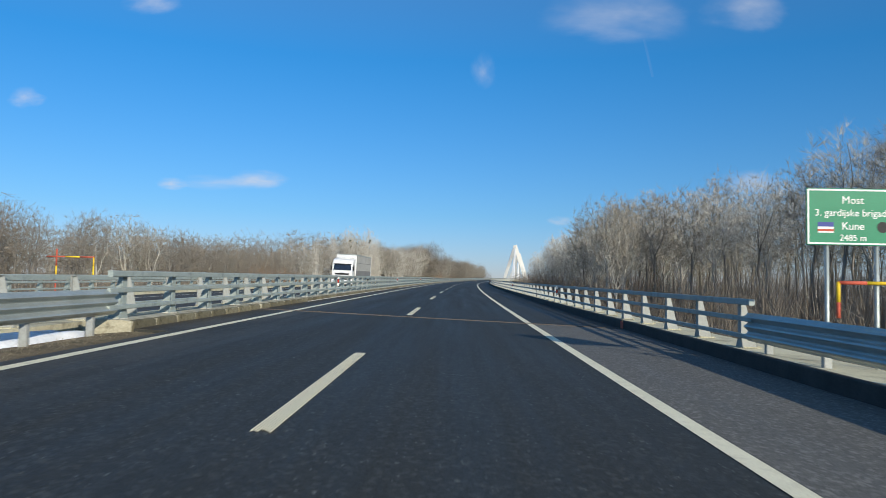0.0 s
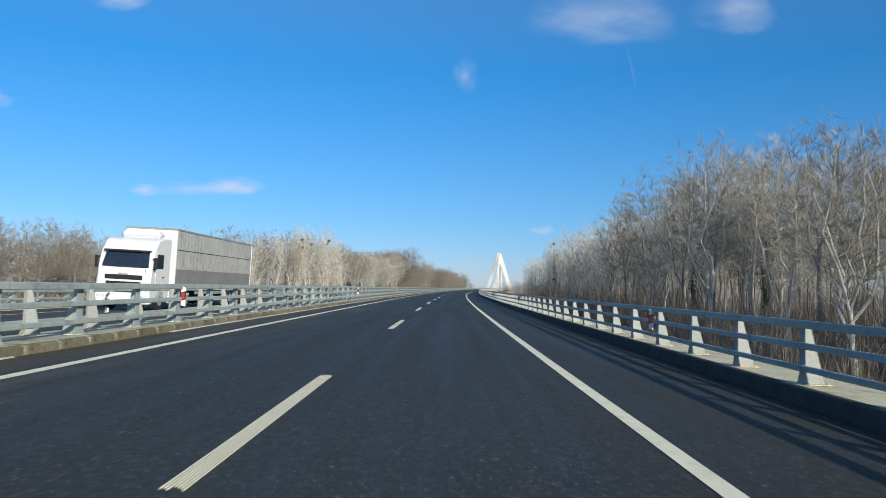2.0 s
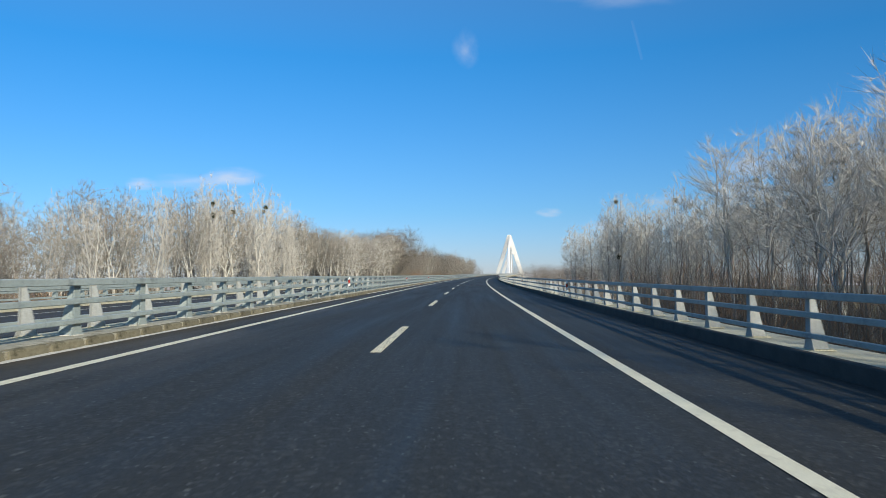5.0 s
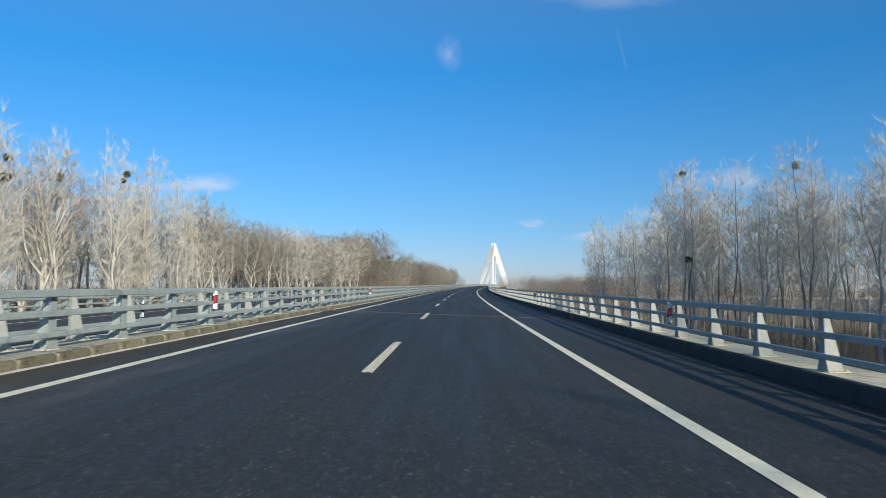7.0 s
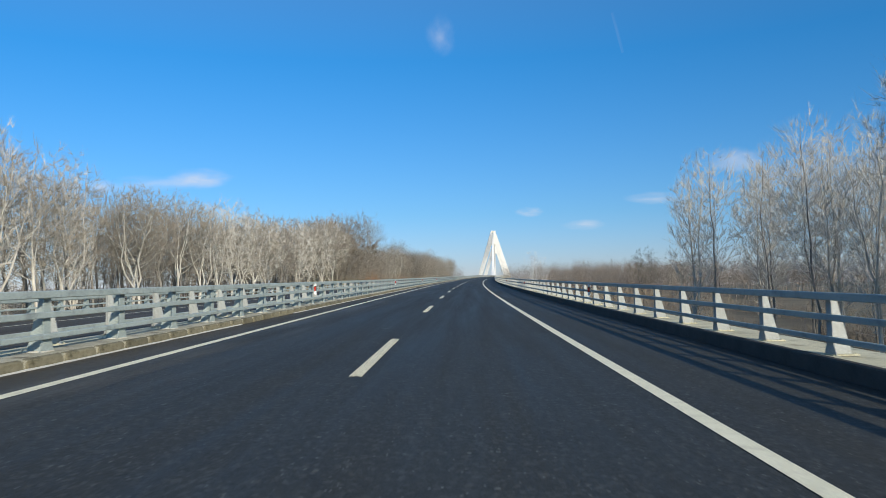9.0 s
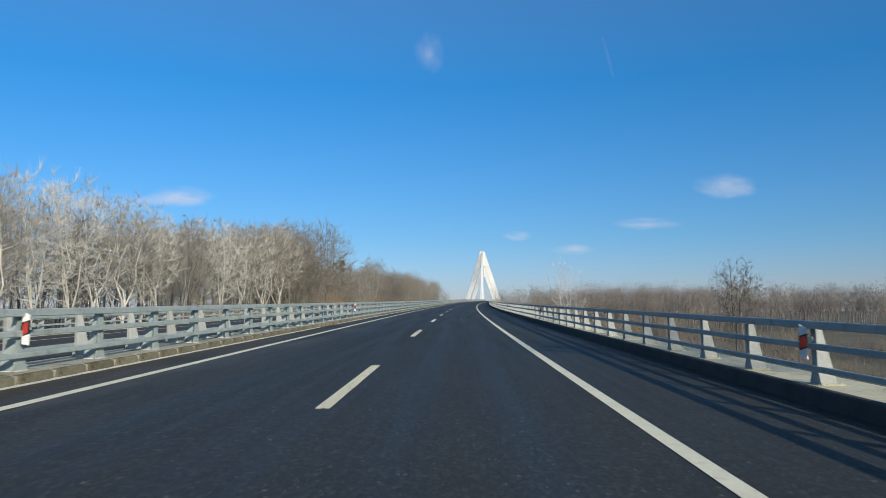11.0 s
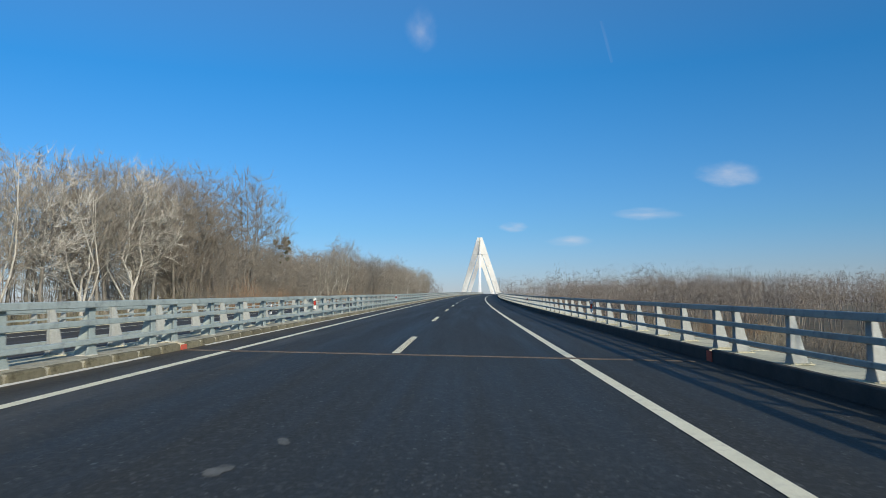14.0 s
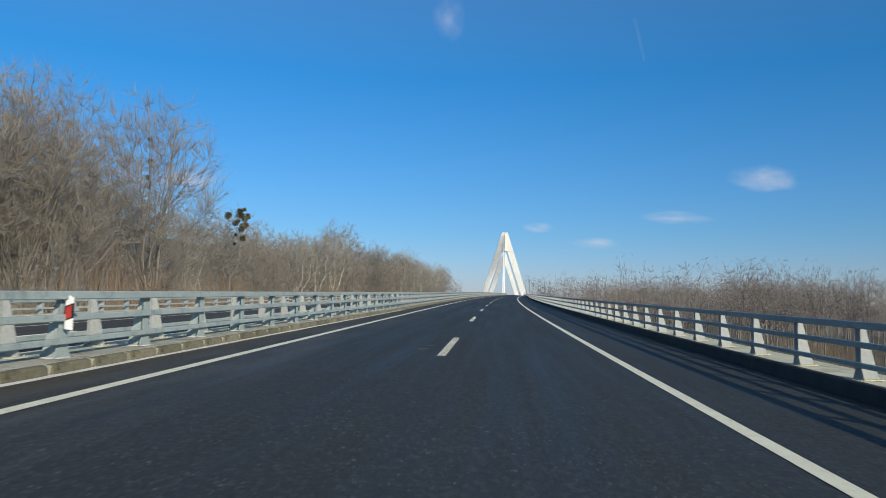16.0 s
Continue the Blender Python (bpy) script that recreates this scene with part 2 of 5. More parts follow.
# far wood: lifted, evened tones put distance haze into the colour
WOOD_HAZED = wood_stuff("hazed_wood", [(0.185, 0.155, 0.13), (0.235, 0.203, 0.173), (0.205, 0.174, 0.148), (0.28, 0.248, 0.216)])
SCRUB_BROWN = wood_stuff("brown_scrub", [(0.13, 0.108, 0.086), (0.21, 0.18, 0.148), (0.165, 0.14, 0.112), (0.28, 0.245, 0.20)])
SCRUB_RED = wood_stuff("red_scrub", [(0.23, 0.125, 0.075), (0.31, 0.195, 0.12), (0.20, 0.13, 0.085), (0.37, 0.265, 0.175)])
SCRUB_OLIVE = wood_stuff("olive_scrub", [(0.15, 0.14, 0.08), (0.24, 0.22, 0.14), (0.19, 0.17, 0.11), (0.33, 0.30, 0.21)])
SCRUB_DRY = wood_stuff("dry_scrub", [(0.22, 0.185, 0.13), (0.33, 0.285, 0.205), (0.17, 0.145, 0.105), (0.42, 0.37, 0.275)])
# thicket tones set dark to paint the shade between the trunks
SCRUB_SHADED = wood_stuff("shaded_thicket", [(0.055, 0.046, 0.034), (0.10, 0.086, 0.065), (0.075, 0.064, 0.046), (0.15, 0.13, 0.10)])
MISTLETOE = wood_stuff("mistletoe_green", [(0.05, 0.055, 0.025), (0.10, 0.10, 0.05), (0.075, 0.065, 0.04)])
IVY = wood_stuff("ivy_green", [(0.012, 0.025, 0.008), (0.03, 0.05, 0.018), (0.02, 0.03, 0.012)])

# ---------------------------------------------------------------- the road's line
BEND_AT = (-60, 100, 250, 400, 550, 700, 900, 955, 965, 1460)
BEND = (-0.000285, -0.00021, -0.000213, -0.000207, -0.000233, -0.000038, 0.000205, 0.000272, 0.0, 0.0)
RISE_AT = (0, 150, 300, 450, 600, 800, 1000, 1200)
RISE = (0.0, 2.569, 5.104, 7.862, 10.884, 14.517, 18.0, 19.2)
FALL = 0.0342                          # crossfall to the outer side
STEP = np.arange(-60, 1460, 10.0)
_k = np.interp(STEP, BEND_AT, BEND)
TURN = np.cumsum(_k) * 10
TURN -= TURN[6]
_dx, _dy = -np.sin(TURN), np.cos(TURN)
LINE_X = np.concatenate([[0], np.cumsum((_dx[1:] + _dx[:-1]) / 2 * 10)])
LINE_Y = np.concatenate([[0], np.cumsum((_dy[1:] + _dy[:-1]) / 2 * 10)])
LINE_X -= LINE_X[6]
LINE_Y -= LINE_Y[6]
_slope = np.gradient(np.array(RISE), np.array(RISE_AT, float))


def rise(s):
    i = int(min(max(np.searchsorted(RISE_AT, s) - 1, 0), len(RISE_AT) - 2))
    h = RISE_AT[i + 1] - RISE_AT[i]
    u = (s - RISE_AT[i]) / h
    return ((2 * u**3 - 3 * u**2 + 1) * RISE[i] + (u**3 - 2 * u**2 + u) * h * _slope[i]
            + (-2 * u**3 + 3 * u**2) * RISE[i + 1] + (u**3 - u**2) * h * _slope[i + 1])


LINE_Z = np.array([rise(s) for s in STEP])


def on_road(s, d=0.0, h=0.0):
    """The place s metres along the road, d to the right of its lane line, h above its surface."""
    t = np.interp(s, STEP, TURN)
    if s < STEP[0]:
        t, ex = TURN[0], s - STEP[0]
    else:
        ex = max(0.0, s - STEP[-1])
    x, y, z = (np.interp(s, STEP, a) for a in (LINE_X, LINE_Y, LINE_Z))
    return Vector((x + d * math.cos(t) - ex * math.sin(t), y + d * math.sin(t) + ex * math.cos(t), z - FALL * max(d, -5.7) + 0.02 * min(d + 5.7, 0.0) - (0.12 if d < -5.9 else 0.0) + h))


def heading(s):
    return math.degrees(np.interp(s, STEP, TURN))


def frame_at(s, d=0.0, h=0.0, turn=0.0):
    """A pose on the road, with y along it; things stand upright."""
    p = on_road(s, d, h)
    return pose(p.x, p.y, p.z, 0, 0, heading(s) + turn)


GROUND = -4.0


def ground_z(x, y):
    """The flood plain: nearly level, rising a little along the road."""
    lift = 0.006 * min(max(y, 0.0), 900.0)
    return GROUND + lift + 0.5 * noise.noise(Vector((x * 0.012, y * 0.012, 0.3)))


def beside(s, d):
    p = on_road(s, d)
    return Vector((p.x, p.y, ground_z(p.x, p.y)))


# ---------------------------------------------------------------- mesh helpers
def mesh_of(name, verts, faces, mat, uvs=None, smooth=False):
    me = bpy.data.meshes.new(name)
    me.from_pydata([tuple(v) for v in verts], [], faces)
    me.materials.append(mat)
    if uvs is not None:
        layer = me.uv_layers.new(name="UVMap")
        idx = np.empty(len(me.loops), dtype=np.int32)
        me.loops.foreach_get("vertex_index", idx)
        layer.data.foreach_set("uv", np.asarray(uvs, dtype=np.float32)[idx].ravel())
    if smooth:
        me.shade_smooth()
    me.update()
    return me


def put(name, me, parent=None, at=None, label=""):
    ob = new(name, me)
    if parent is not None:
        ob.parent = parent
    if at is not None:
        ob.matrix_basis = at
    return tagged(ob, label) if label else ob


def finish(bm, name, mat, bevel=0.0, smooth=False):
    if bevel:
        bmesh.ops.bevel(bm, geom=bm.edges[:], offset=bevel, segments=1, affect="EDGES", clamp_overlap=True)
    bmesh.ops.recalc_face_normals(bm, faces=bm.faces[:])
    me = bpy.data.meshes.new(name)
    bm.to_mesh(me)
    bm.free()
    me.materials.append(mat)
    if smooth:
        me.shade_smooth()
    return me


def box(bm, x0, x1, y0, y1, z0, z1):
    m = Matrix.Translation(((x0 + x1) / 2, (y0 + y1) / 2, (z0 + z1) / 2)) @ Matrix.Diagonal((x1 - x0, y1 - y0, z1 - z0, 1))
    bmesh.ops.create_cube(bm, size=1, matrix=m)


def box_mesh(name, mat, x0, x1, y0, y1, z0, z1, bevel=0.0):
    bm = bmesh.new()
    box(bm, x0, x1, y0, y1, z0, z1)
    return finish(bm, name, mat, bevel)


def rod(bm, a, b, r0, r1=None, sides=8):
    a, b = Vector(a), Vector(b)
    m = Matrix.Translation((a + b) / 2) @ (b - a).to_track_quat("Z", "Y").to_matrix().to_4x4()
    bmesh.ops.create_cone(bm, cap_ends=True, segments=sides, radius1=r0, radius2=r0 if r1 is None else r1, depth=(b - a).length, matrix=m)


def prism(bm, outline, y0, y1):
    """An outline in x and z, drawn out from y0 to y1."""
    front = [bm.verts.new((x, y0, z)) for x, z in outline]
    back = [bm.verts.new((x, y1, z)) for x, z in outline]
    bm.faces.new(front)
    bm.faces.new(back[::-1])
    for i in range(len(outline)):
        j = (i + 1) % len(outline)
        bm.faces.new((front[j], front[i], back[i], back[j]))


def sweep(name, mat, outline, stations, closed=True, smooth=False):
    """A cross-section, as (d, h) points, drawn along the road through the stations. UVs are metres."""
    n = len(outline)
    verts, uvs, faces = [], [], []
    around = [0.0]
    for a, b in zip(outline, outline[1:]):
        around.append(around[-1] + math.hypot(b[0] - a[0], b[1] - a[1]))
    for s in stations:
        for k, (d, h) in enumerate(outline):
            verts.append(on_road(s, d, h))
            uvs.append((outline[0][0] + around[k], s))
    for i in range(len(stations) - 1):
        for k in range(n if closed else n - 1):
            a, b = i * n + k, i * n + (k + 1) % n
            faces.append((a, b, b + n, a + n))
    if closed:
        faces.append(tuple(range(n))[::-1])
        faces.append(tuple(range((len(stations) - 1) * n, len(stations) * n)))
    return mesh_of(name, verts, faces, mat, uvs, smooth)


def stations(a, b, step):
    n = max(1, round((b - a) / step))
    return [a + (b - a) * i / n for i in range(n + 1)]


JOINTS = (17.1, 220.9, 395.7)
FAR = 1250.0

# ---------------------------------------------------------------- ground and carriageways
def build_ground():
    xs = sorted(set([-4500, -3000, -2000, -1400, -1000, -700, -500] + list(range(-400, 401, 25)) + [500, 700, 1000, 1400, 2000, 3000, 4500]))
    ys = sorted(set([-3000, -1500, -800, -400] + list(range(-200, 1301, 25)) + [1500, 1800, 2300, 3000, 4000, 4800]))
    verts = [(x, y, ground_z(x, y)) for y in ys for x in xs]
    w = len(xs)
    faces = [(j * w + i, j * w + i + 1, (j + 1) * w + i + 1, (j + 1) * w + i) for j in range(len(ys) - 1) for i in range(w - 1)]
    tagged(put("ground", mesh_of("ground", verts, faces, MEADOW, smooth=True)), "brown winter flood plain with dry grass", "ground", kind="structure")
    # the bank that carries the road up to the bridge
    deep = -7.5
    bank = [(-32, deep), (-20.2, -0.25), (-18.2, -0.10), (-6.1, -0.10), (-4.6, -0.06), (7.2, -0.06), (10.6, -0.30), (24, deep)]
    tagged(put("embankment", sweep("embankment", DRY_EARTH, [(32, deep - 2), (-40, deep - 2)] + bank, stations(-160, 16.0, 8))),
           "earth bank with dry grass under the road", "embankment", kind="structure")


build_ground()

# our carriageway and the other one: slabs with asphalt on top
LEFT_LINE, RIGHT_LINE = -3.51, 3.74
LEFT_KERB, RIGHT_KERB = -4.52, 6.60
OTHER = dict(inner_kerb=-6.72, inner_line=-7.70, lane=-11.20, outer_line=-14.95, outer_kerb=-17.80)


def carriageway(name, d0, d1, s0, s1, mat, label, lift=0.0, step=5.0):
    tagged(put(name, sweep(name, mat, [(d0, lift), (d1, lift), (d1, lift - 0.09), (d0, lift - 0.09)], stations(s0, s1, step))), label, "road", kind="structure")


carriageway("road", LEFT_KERB - 0.02, RIGHT_KERB + 0.02, 17.35, 560, ASPHALT, "dark smooth asphalt carriageway on the bridge deck")
carriageway("road", LEFT_KERB - 0.02, RIGHT_KERB + 0.02, 560, FAR, ASPHALT, "dark asphalt carriageway far along the bridge", step=15)
carriageway("road", LEFT_LINE - 0.32, RIGHT_LINE + 0.12, -160, 8.0, ASPHALT, "dark asphalt carriageway before the bridge")
carriageway("road", LEFT_KERB + 0.02, RIGHT_LINE + 0.12, 8.0, 16.85, ASPHALT, "dark asphalt carriageway before the bridge")
carriageway("hard_shoulder", RIGHT_LINE + 0.12, RIGHT_KERB + 0.02, -160, 16.85, OLD_ASPHALT, "worn light grey asphalt hard shoulder")
carriageway("road", OTHER["outer_kerb"], OTHER["inner_kerb"], -160, FAR, ASPHALT, "dark asphalt carriageway of the other direction", step=10)

for a, b in ((17.1, 220.9), (220.9, 395.7), (395.7, 860.0), (860.0, FAR)):
    st = stations(a + 0.06, b - 0.06, 12)
    tagged(put("bridge_deck", sweep("bridge_deck", CONCRETE, [(-5.42, -0.095), (7.85, -0.095), (7.85, -0.45), (4.2, -1.0), (2.6, -2.6), (-1.2, -2.6), (-2.6, -1.0), (-5.42, -0.45)], st)),
           "concrete bridge deck with a box girder", "bridge deck", kind="structure")
    tagged(put("bridge_deck", sweep("bridge_deck", CONCRETE, [(-19.0, -0.095), (-5.98, -0.095), (-5.98, -0.45), (-8.6, -1.0), (-10.0, -2.6), (-13.8, -2.6), (-15.4, -1.0), (-19.0, -0.45)], st)),
           "concrete bridge deck of the other direction", "bridge deck", kind="structure")


def build_piers():
    for s in list(range(52, 950, 42)):
        for d in (0.7, -11.9):
            top, foot = on_road(s, d, -2.58), beside(s, d)
            bm = bmesh.new()
            box(bm, -2.0, 2.0, -0.7, 0.7, foot.z - 1.0, top.z + 0.02)
            me = finish(bm, "pier", CONCRETE, 0.2)
            tagged(put("bridge_pier", me, at=pose(top.x, top.y, 0, 0, 0, heading(s))), "plain concrete pier under the deck", "pier", kind="structure")


build_piers()


# ---------------------------------------------------------------- road markings
def edge_line(d, s0, s1, width, label):
    tagged(put("edge_line", sweep("edge_line", PAINT, [(d - width / 2, 0.006), (d + width / 2, 0.006)], stations(s0, s1, 4), closed=False)),
           label, "road marking", kind="structure")


for s0, s1 in ((-60, 16.93), (17.27, 220.73), (221.07, 395.53), (395.87, FAR)):
    edge_line(LEFT_LINE, s0, s1, 0.17, "white painted edge line beside the kerb")
    edge_line(RIGHT_LINE, s0, s1, 0.20, "white painted edge line of the hard shoulder")
edge_line(OTHER["inner_line"], -60, FAR, 0.18, "white painted edge line of the other carriageway")
edge_line(OTHER["outer_line"], -60, FAR, 0.18, "white painted edge line of the other carriageway")


def dash_mesh():
    """A 6 m dash laid in seven narrow ribs, with ragged ends."""
    bm = bmesh.new()
    rng = random.Random(4)
    for k in range(7):
        x = -0.075 + 0.025 * k
        box(bm, x - 0.0070, x + 0.0070, rng.uniform(-0.03, 0.06), 6.0 + rng.uniform(-0.04, 0.03), 0.0, 0.006)
    return finish(bm, "lane_dash", DASH_PAINT)


DASH = dash_mesh()
for k in range(-3, 62):
    s = 18.0 * k
    p, q = on_road(s, 0, 0.004), on_road(s + 6, 0, 0.004)
    for d in (0.0, OTHER["lane"]):
        if d and k > 40:
            continue
        p, q = on_road(s, d, 0.004), on_road(s + 6, d, 0.004)
        m = Matrix.LocRotScale(p, Euler((math.atan2(q.z - p.z, 6), math.atan(FALL), math.atan2(-(q.x - p.x), q.y - p.y)), "XYZ"), None)
        tagged(put("lane_dash", DASH, at=m), "white ribbed lane dash painted on asphalt", "road marking", "lane dashes", "structure")


# ---------------------------------------------------------------- expansion joints
def expansion_joint(s):
    root = new("expansion_joint")
    tagged(root, "rusty steel expansion joint across the carriageway", "expansion joint")
    for name, a, b, mat, h in (("steel_edge", -0.12, -0.04, RUST, 0.008), ("rubber_seal", -0.04, 0.04, RUBBER, -0.012), ("steel_edge", 0.04, 0.12, RUST, 0.008)):
        verts = []
        ds = [LEFT_KERB + (RIGHT_KERB - LEFT_KERB) * i / 24 for i in range(25)]
        for d in ds:
            lip = h + 0.003 * math.sin(d * 7.0 + a * 30)
            verts += [on_road(s + a, d, lip), on_road(s + b, d, lip), on_road(s + b, d, -0.12), on_road(s + a, d, -0.12)]
        faces = []
        for i in range(24):
            for k in range(4):
                x, y = i * 4 + k, i * 4 + (k + 1) % 4
                faces.append((x, y, y + 4, x + 4))
        faces += [(3, 2, 1, 0), (96, 97, 98, 99)]
        put(name, mesh_of(name, verts, faces, mat), root)


for s in JOINTS:
    expansion_joint(s)


# pale dried smears on the carriageway: station, offset, length, width
SMEARS = ((451.5, -0.52, 0.7, 0.3), (452.6, -0.45, 0.4, 0.25), (234.0, -0.67, 0.5, 0.18), (234.6, -0.48, 0.3, 0.16), (386.5, -0.11, 0.35, 0.2), (385.4, -0.33, 0.4, 0.3), (261.0, -0.54, 0.35, 0.25))


def smear(s, d, length, width, seed):
    rng = random.Random(seed)
    n = 18
    verts = [on_road(s, d, 0.006)]
    for i in range(n):
        a = 2 * math.pi * i / n
        r = 0.5 * (1 + 0.3 * math.sin(2 * a + seed) + 0.25 * rng.uniform(-1, 1))
        verts.append(on_road(s + 0.7 * r * length * math.sin(a), d + 0.7 * r * width * math.cos(a), 0.004))
    me = mesh_of("smear", verts, [(0, 1 + i, 1 + (i + 1) % n) for i in range(n)], SMEAR)
    tagged(put("smear", me), "pale dried smear on the dark asphalt", "road stain", "road stains", "structure")


for k, (s, d, length, width) in enumerate(SMEARS):
    smear(s, d, length, width, k)


# ---------------------------------------------------------------- kerbs
def kerb_stone(face, out, top, length, mat, gap, wear=1.0):
    """One kerb stone, its road face at d = face, sloping back a little, with worn rounded ends."""
    o = 1 if out > face else -1
    bm = bmesh.new()
    rings = []
    for y, b0, l0 in ((gap, 0.022, 0.03), (gap + 0.04, 0.003, 0.008), (0.30, 0.0, 0.0), (length - 0.26, 0.0, 0.004), (length - gap - 0.04, 0.004, 0.01), (length - gap, 0.024, 0.034)):
        back, low = b0 * wear, l0 * wear
        outline = [(back, -0.06), (back, 0.03), (back + 0.010, top - 0.030 - low), (back + 0.030, top - 0.006 - low * 0.7), (0.09, top + 0.003 - low * 0.3), (0.15, -0.06)]
        rings.append([bm.verts.new((o * x, y, z)) for x, z in outline])
    for p, q in zip(rings, rings[1:]):
        for i in range(6):
            bm.faces.new((p[i], p[(i + 1) % 6], q[(i + 1) % 6], q[i]))
    bm.faces.new(rings[0])
    bm.faces.new(rings[-1][::-1])
    return finish(bm, "kerb_stone", mat)


def kerb(face, out, top, s0, s1, label, stones=True, facing=None):
    """A raised edge beam with a row of kerb stones along the road side."""
    o = 1 if out > face else -1
    a, b, c = face + o * 0.03, face + o * 0.15, out
    beam = [(a, -0.05), (a, top - 0.02), (b, top - 0.004), (c, top - 0.012), (c, -0.35), (b, -0.35)]
    if o < 0:
        beam = beam[::-1]
    root = put("kerb", sweep("kerb", CONCRETE if o > 0 or out < -6 else KERB_TOP, beam, stations(s0, s1, 6)))
    tagged(root, label, "kerb", kind="structure")
    if facing:
        strip = [(face, -0.05), (face, top - 0.02), (face + o * 0.02, top), (face + o * 0.10, top), (face + o * 0.10, -0.05)]
        put("kerb_face", sweep("kerb_face", facing, strip if o > 0 else strip[::-1], stations(s0, s1, 6)), root)
    if stones:
        me = kerb_stone(face, out, top, 1.0, KERB_STONE if o < 0 else SHADED_STONE, 0.014 if o < 0 else 0.001, 1.25 if o < 0 else 0.12)
        n = int(s1 - s0 - 0.05)
        for i in range(n):
            s = s0 + 0.02 + i * (s1 - s0) / n
            p, q = on_road(s, face), on_road(s + 1, face)
            m = Matrix.LocRotScale(p, Euler((math.atan2(q.z - p.z, 1), 0, math.atan2(-(q.x - p.x), q.y - p.y)), "XYZ"),
                                   Vector((1, (s1 - s0) / n, 1)))
            put("kerb_stone", me, root, m)


LEFT_TOP, RIGHT_TOP = 0.15, 0.26
RAIL_LEFT, RAIL_RIGHT, RAIL_BACK, RAIL_OUTER = -4.86, 6.86, -6.38, -18.25
for s0, s1 in ((8.0, 17.0), (17.2, 220.8), (221.0, 395.6), (395.8, 480.0)):
    kerb(LEFT_KERB, -5.26, LEFT_TOP, s0, s1, "concrete kerb of stained stones under the median railing")
for s0, s1 in ((-60, 17.0), (17.2, 220.8), (221.0, 395.6), (395.8, 480.0)):
    kerb(RIGHT_KERB, 7.88, RIGHT_TOP, s0, s1, "pale concrete edge beam and kerb under the outer railing", stones=s0 > 0, facing=None if s0 > 0 else SHADED_STONE)
kerb(LEFT_KERB, -5.45, LEFT_TOP, 480, FAR, "concrete kerb far along the bridge", False, KERB_STONE)
kerb(RIGHT_KERB, 7.88, RIGHT_TOP, 480, FAR, "concrete edge beam far along the bridge", False, SHADED_STONE)
kerb(OTHER["inner_kerb"], -5.95, LEFT_TOP, -30, FAR, "concrete kerb of the other carriageway", False)
kerb(OTHER["outer_kerb"], -19.0, RIGHT_TOP, -30, FAR, "concrete edge beam of the other carriageway", False)


# a line of pale grit washed against the foot of the kerb
def grit_line(s0, s1, seed):
    rng = random.Random(seed)
    verts, faces = [], []
    for i, s in enumerate(stations(s0, s1, 0.5)):
        w = 0.03 + 0.035 * abs(noise.noise(Vector((s * 0.35, seed, 0)))) + 0.012 * rng.random()
        for d, h in ((0.0, -0.004), (0.0, 0.022), (w, 0.006), (w + 0.02, -0.004)):
            verts.append(on_road(s, LEFT_KERB - 0.01 + d, h))
        if i:
            a = (i - 1) * 4
            faces += [(a + k, a + k + 1, a + k + 5, a + k + 4) for k in range(3)]
    tagged(put("grit", mesh_of("grit", verts, faces, MORTAR)), "pale grit and salt washed along the kerb foot", "grit", kind="stuff")


for k, (s0, s1) in enumerate(((24, 60), (66, 118), (124, 168), (176, 219), (222, 262), (268, 330), (334, 394), (397, 480))):
    grit_line(s0, s1, k)


# red survey paint on the kerbs at the joints
for s in JOINTS:
    for face, o, top in ((LEFT_KERB, 1, LEFT_TOP), (RIGHT_KERB, -1, RIGHT_TOP))[s < 20:]:
        me = box_mesh("paint_mark", RED_PAINT, 0, 0.016 * o, 0.1, 0.42, 0.01, top - 0.03, 0.002)
        tagged(put("paint_mark", me, at=frame_at(s - 0.25, face + o * 0.004)), "red paint mark sprayed on the kerb stone", "paint mark", "paint marks")


# ---------------------------------------------------------------- railings
RAILS = ((0.92, 0.115, 0.10), (0.60, 0.095, 0.07), (0.275, 0.085, 0.07))      # top height, depth, thickness
HEIGHT = 0.92


def post_mesh(side, mat):
    """A welded post: upright road-side flange that flares at the foot, and a tapered wedge behind it. side: which way is outwards."""
    o = side
    bm = bmesh.new()
    top = HEIGHT - 0.02
    half = 0.085 if o > 0 else 0.10
    flange = [(-half, top), (half, top), (half, 0.30), (half + 0.03, 0.15), (half + 0.095, 0.0), (-half - 0.095, 0.0), (-half - 0.03, 0.15), (-half, 0.30)]
    front = [bm.verts.new((0.0, y, z)) for y, z in flange]
    back = [bm.verts.new((o * 0.016, y, z)) for y, z in flange]
    bm.faces.new(front)
    bm.faces.new(back[::-1])
    for i in range(8):
        j = (i + 1) % 8
        bm.faces.new((front[j], front[i], back[i], back[j]))
    deep = 0.012
    prism(bm, [(o * 0.016, 0.0), (o * 0.016, top), (o * 0.095, top), (o * 0.31, 0.0)], -deep, deep)
    box(bm, *sorted((o * 0.0, o * 0.105)), -half, half, top, top + 0.012)
    return finish(bm, "post", mat)


def foot_mesh(side):
    """Foot plate on a pad of grout, with four anchor bolts."""
    bm = bmesh.new()
    o = side
    box(bm, *sorted((-o * 0.03, o * 0.35)), -0.15, 0.15, -0.008, 0.010)
    for x in (0.05, 0.31):
        for y in (-0.11, 0.11):
            rod(bm, (o * x, y, 0.005), (o * x, y, 0.032), 0.012, sides=6)
    return finish(bm, "foot_plate", CONCRETE if o > 0 else MORTAR)


POSTS = {1: post_mesh(1, POST_PAINT), -1: post_mesh(-1, STEEL_PAINT)}
FEET = {1: foot_mesh(1), -1: foot_mesh(-1)}


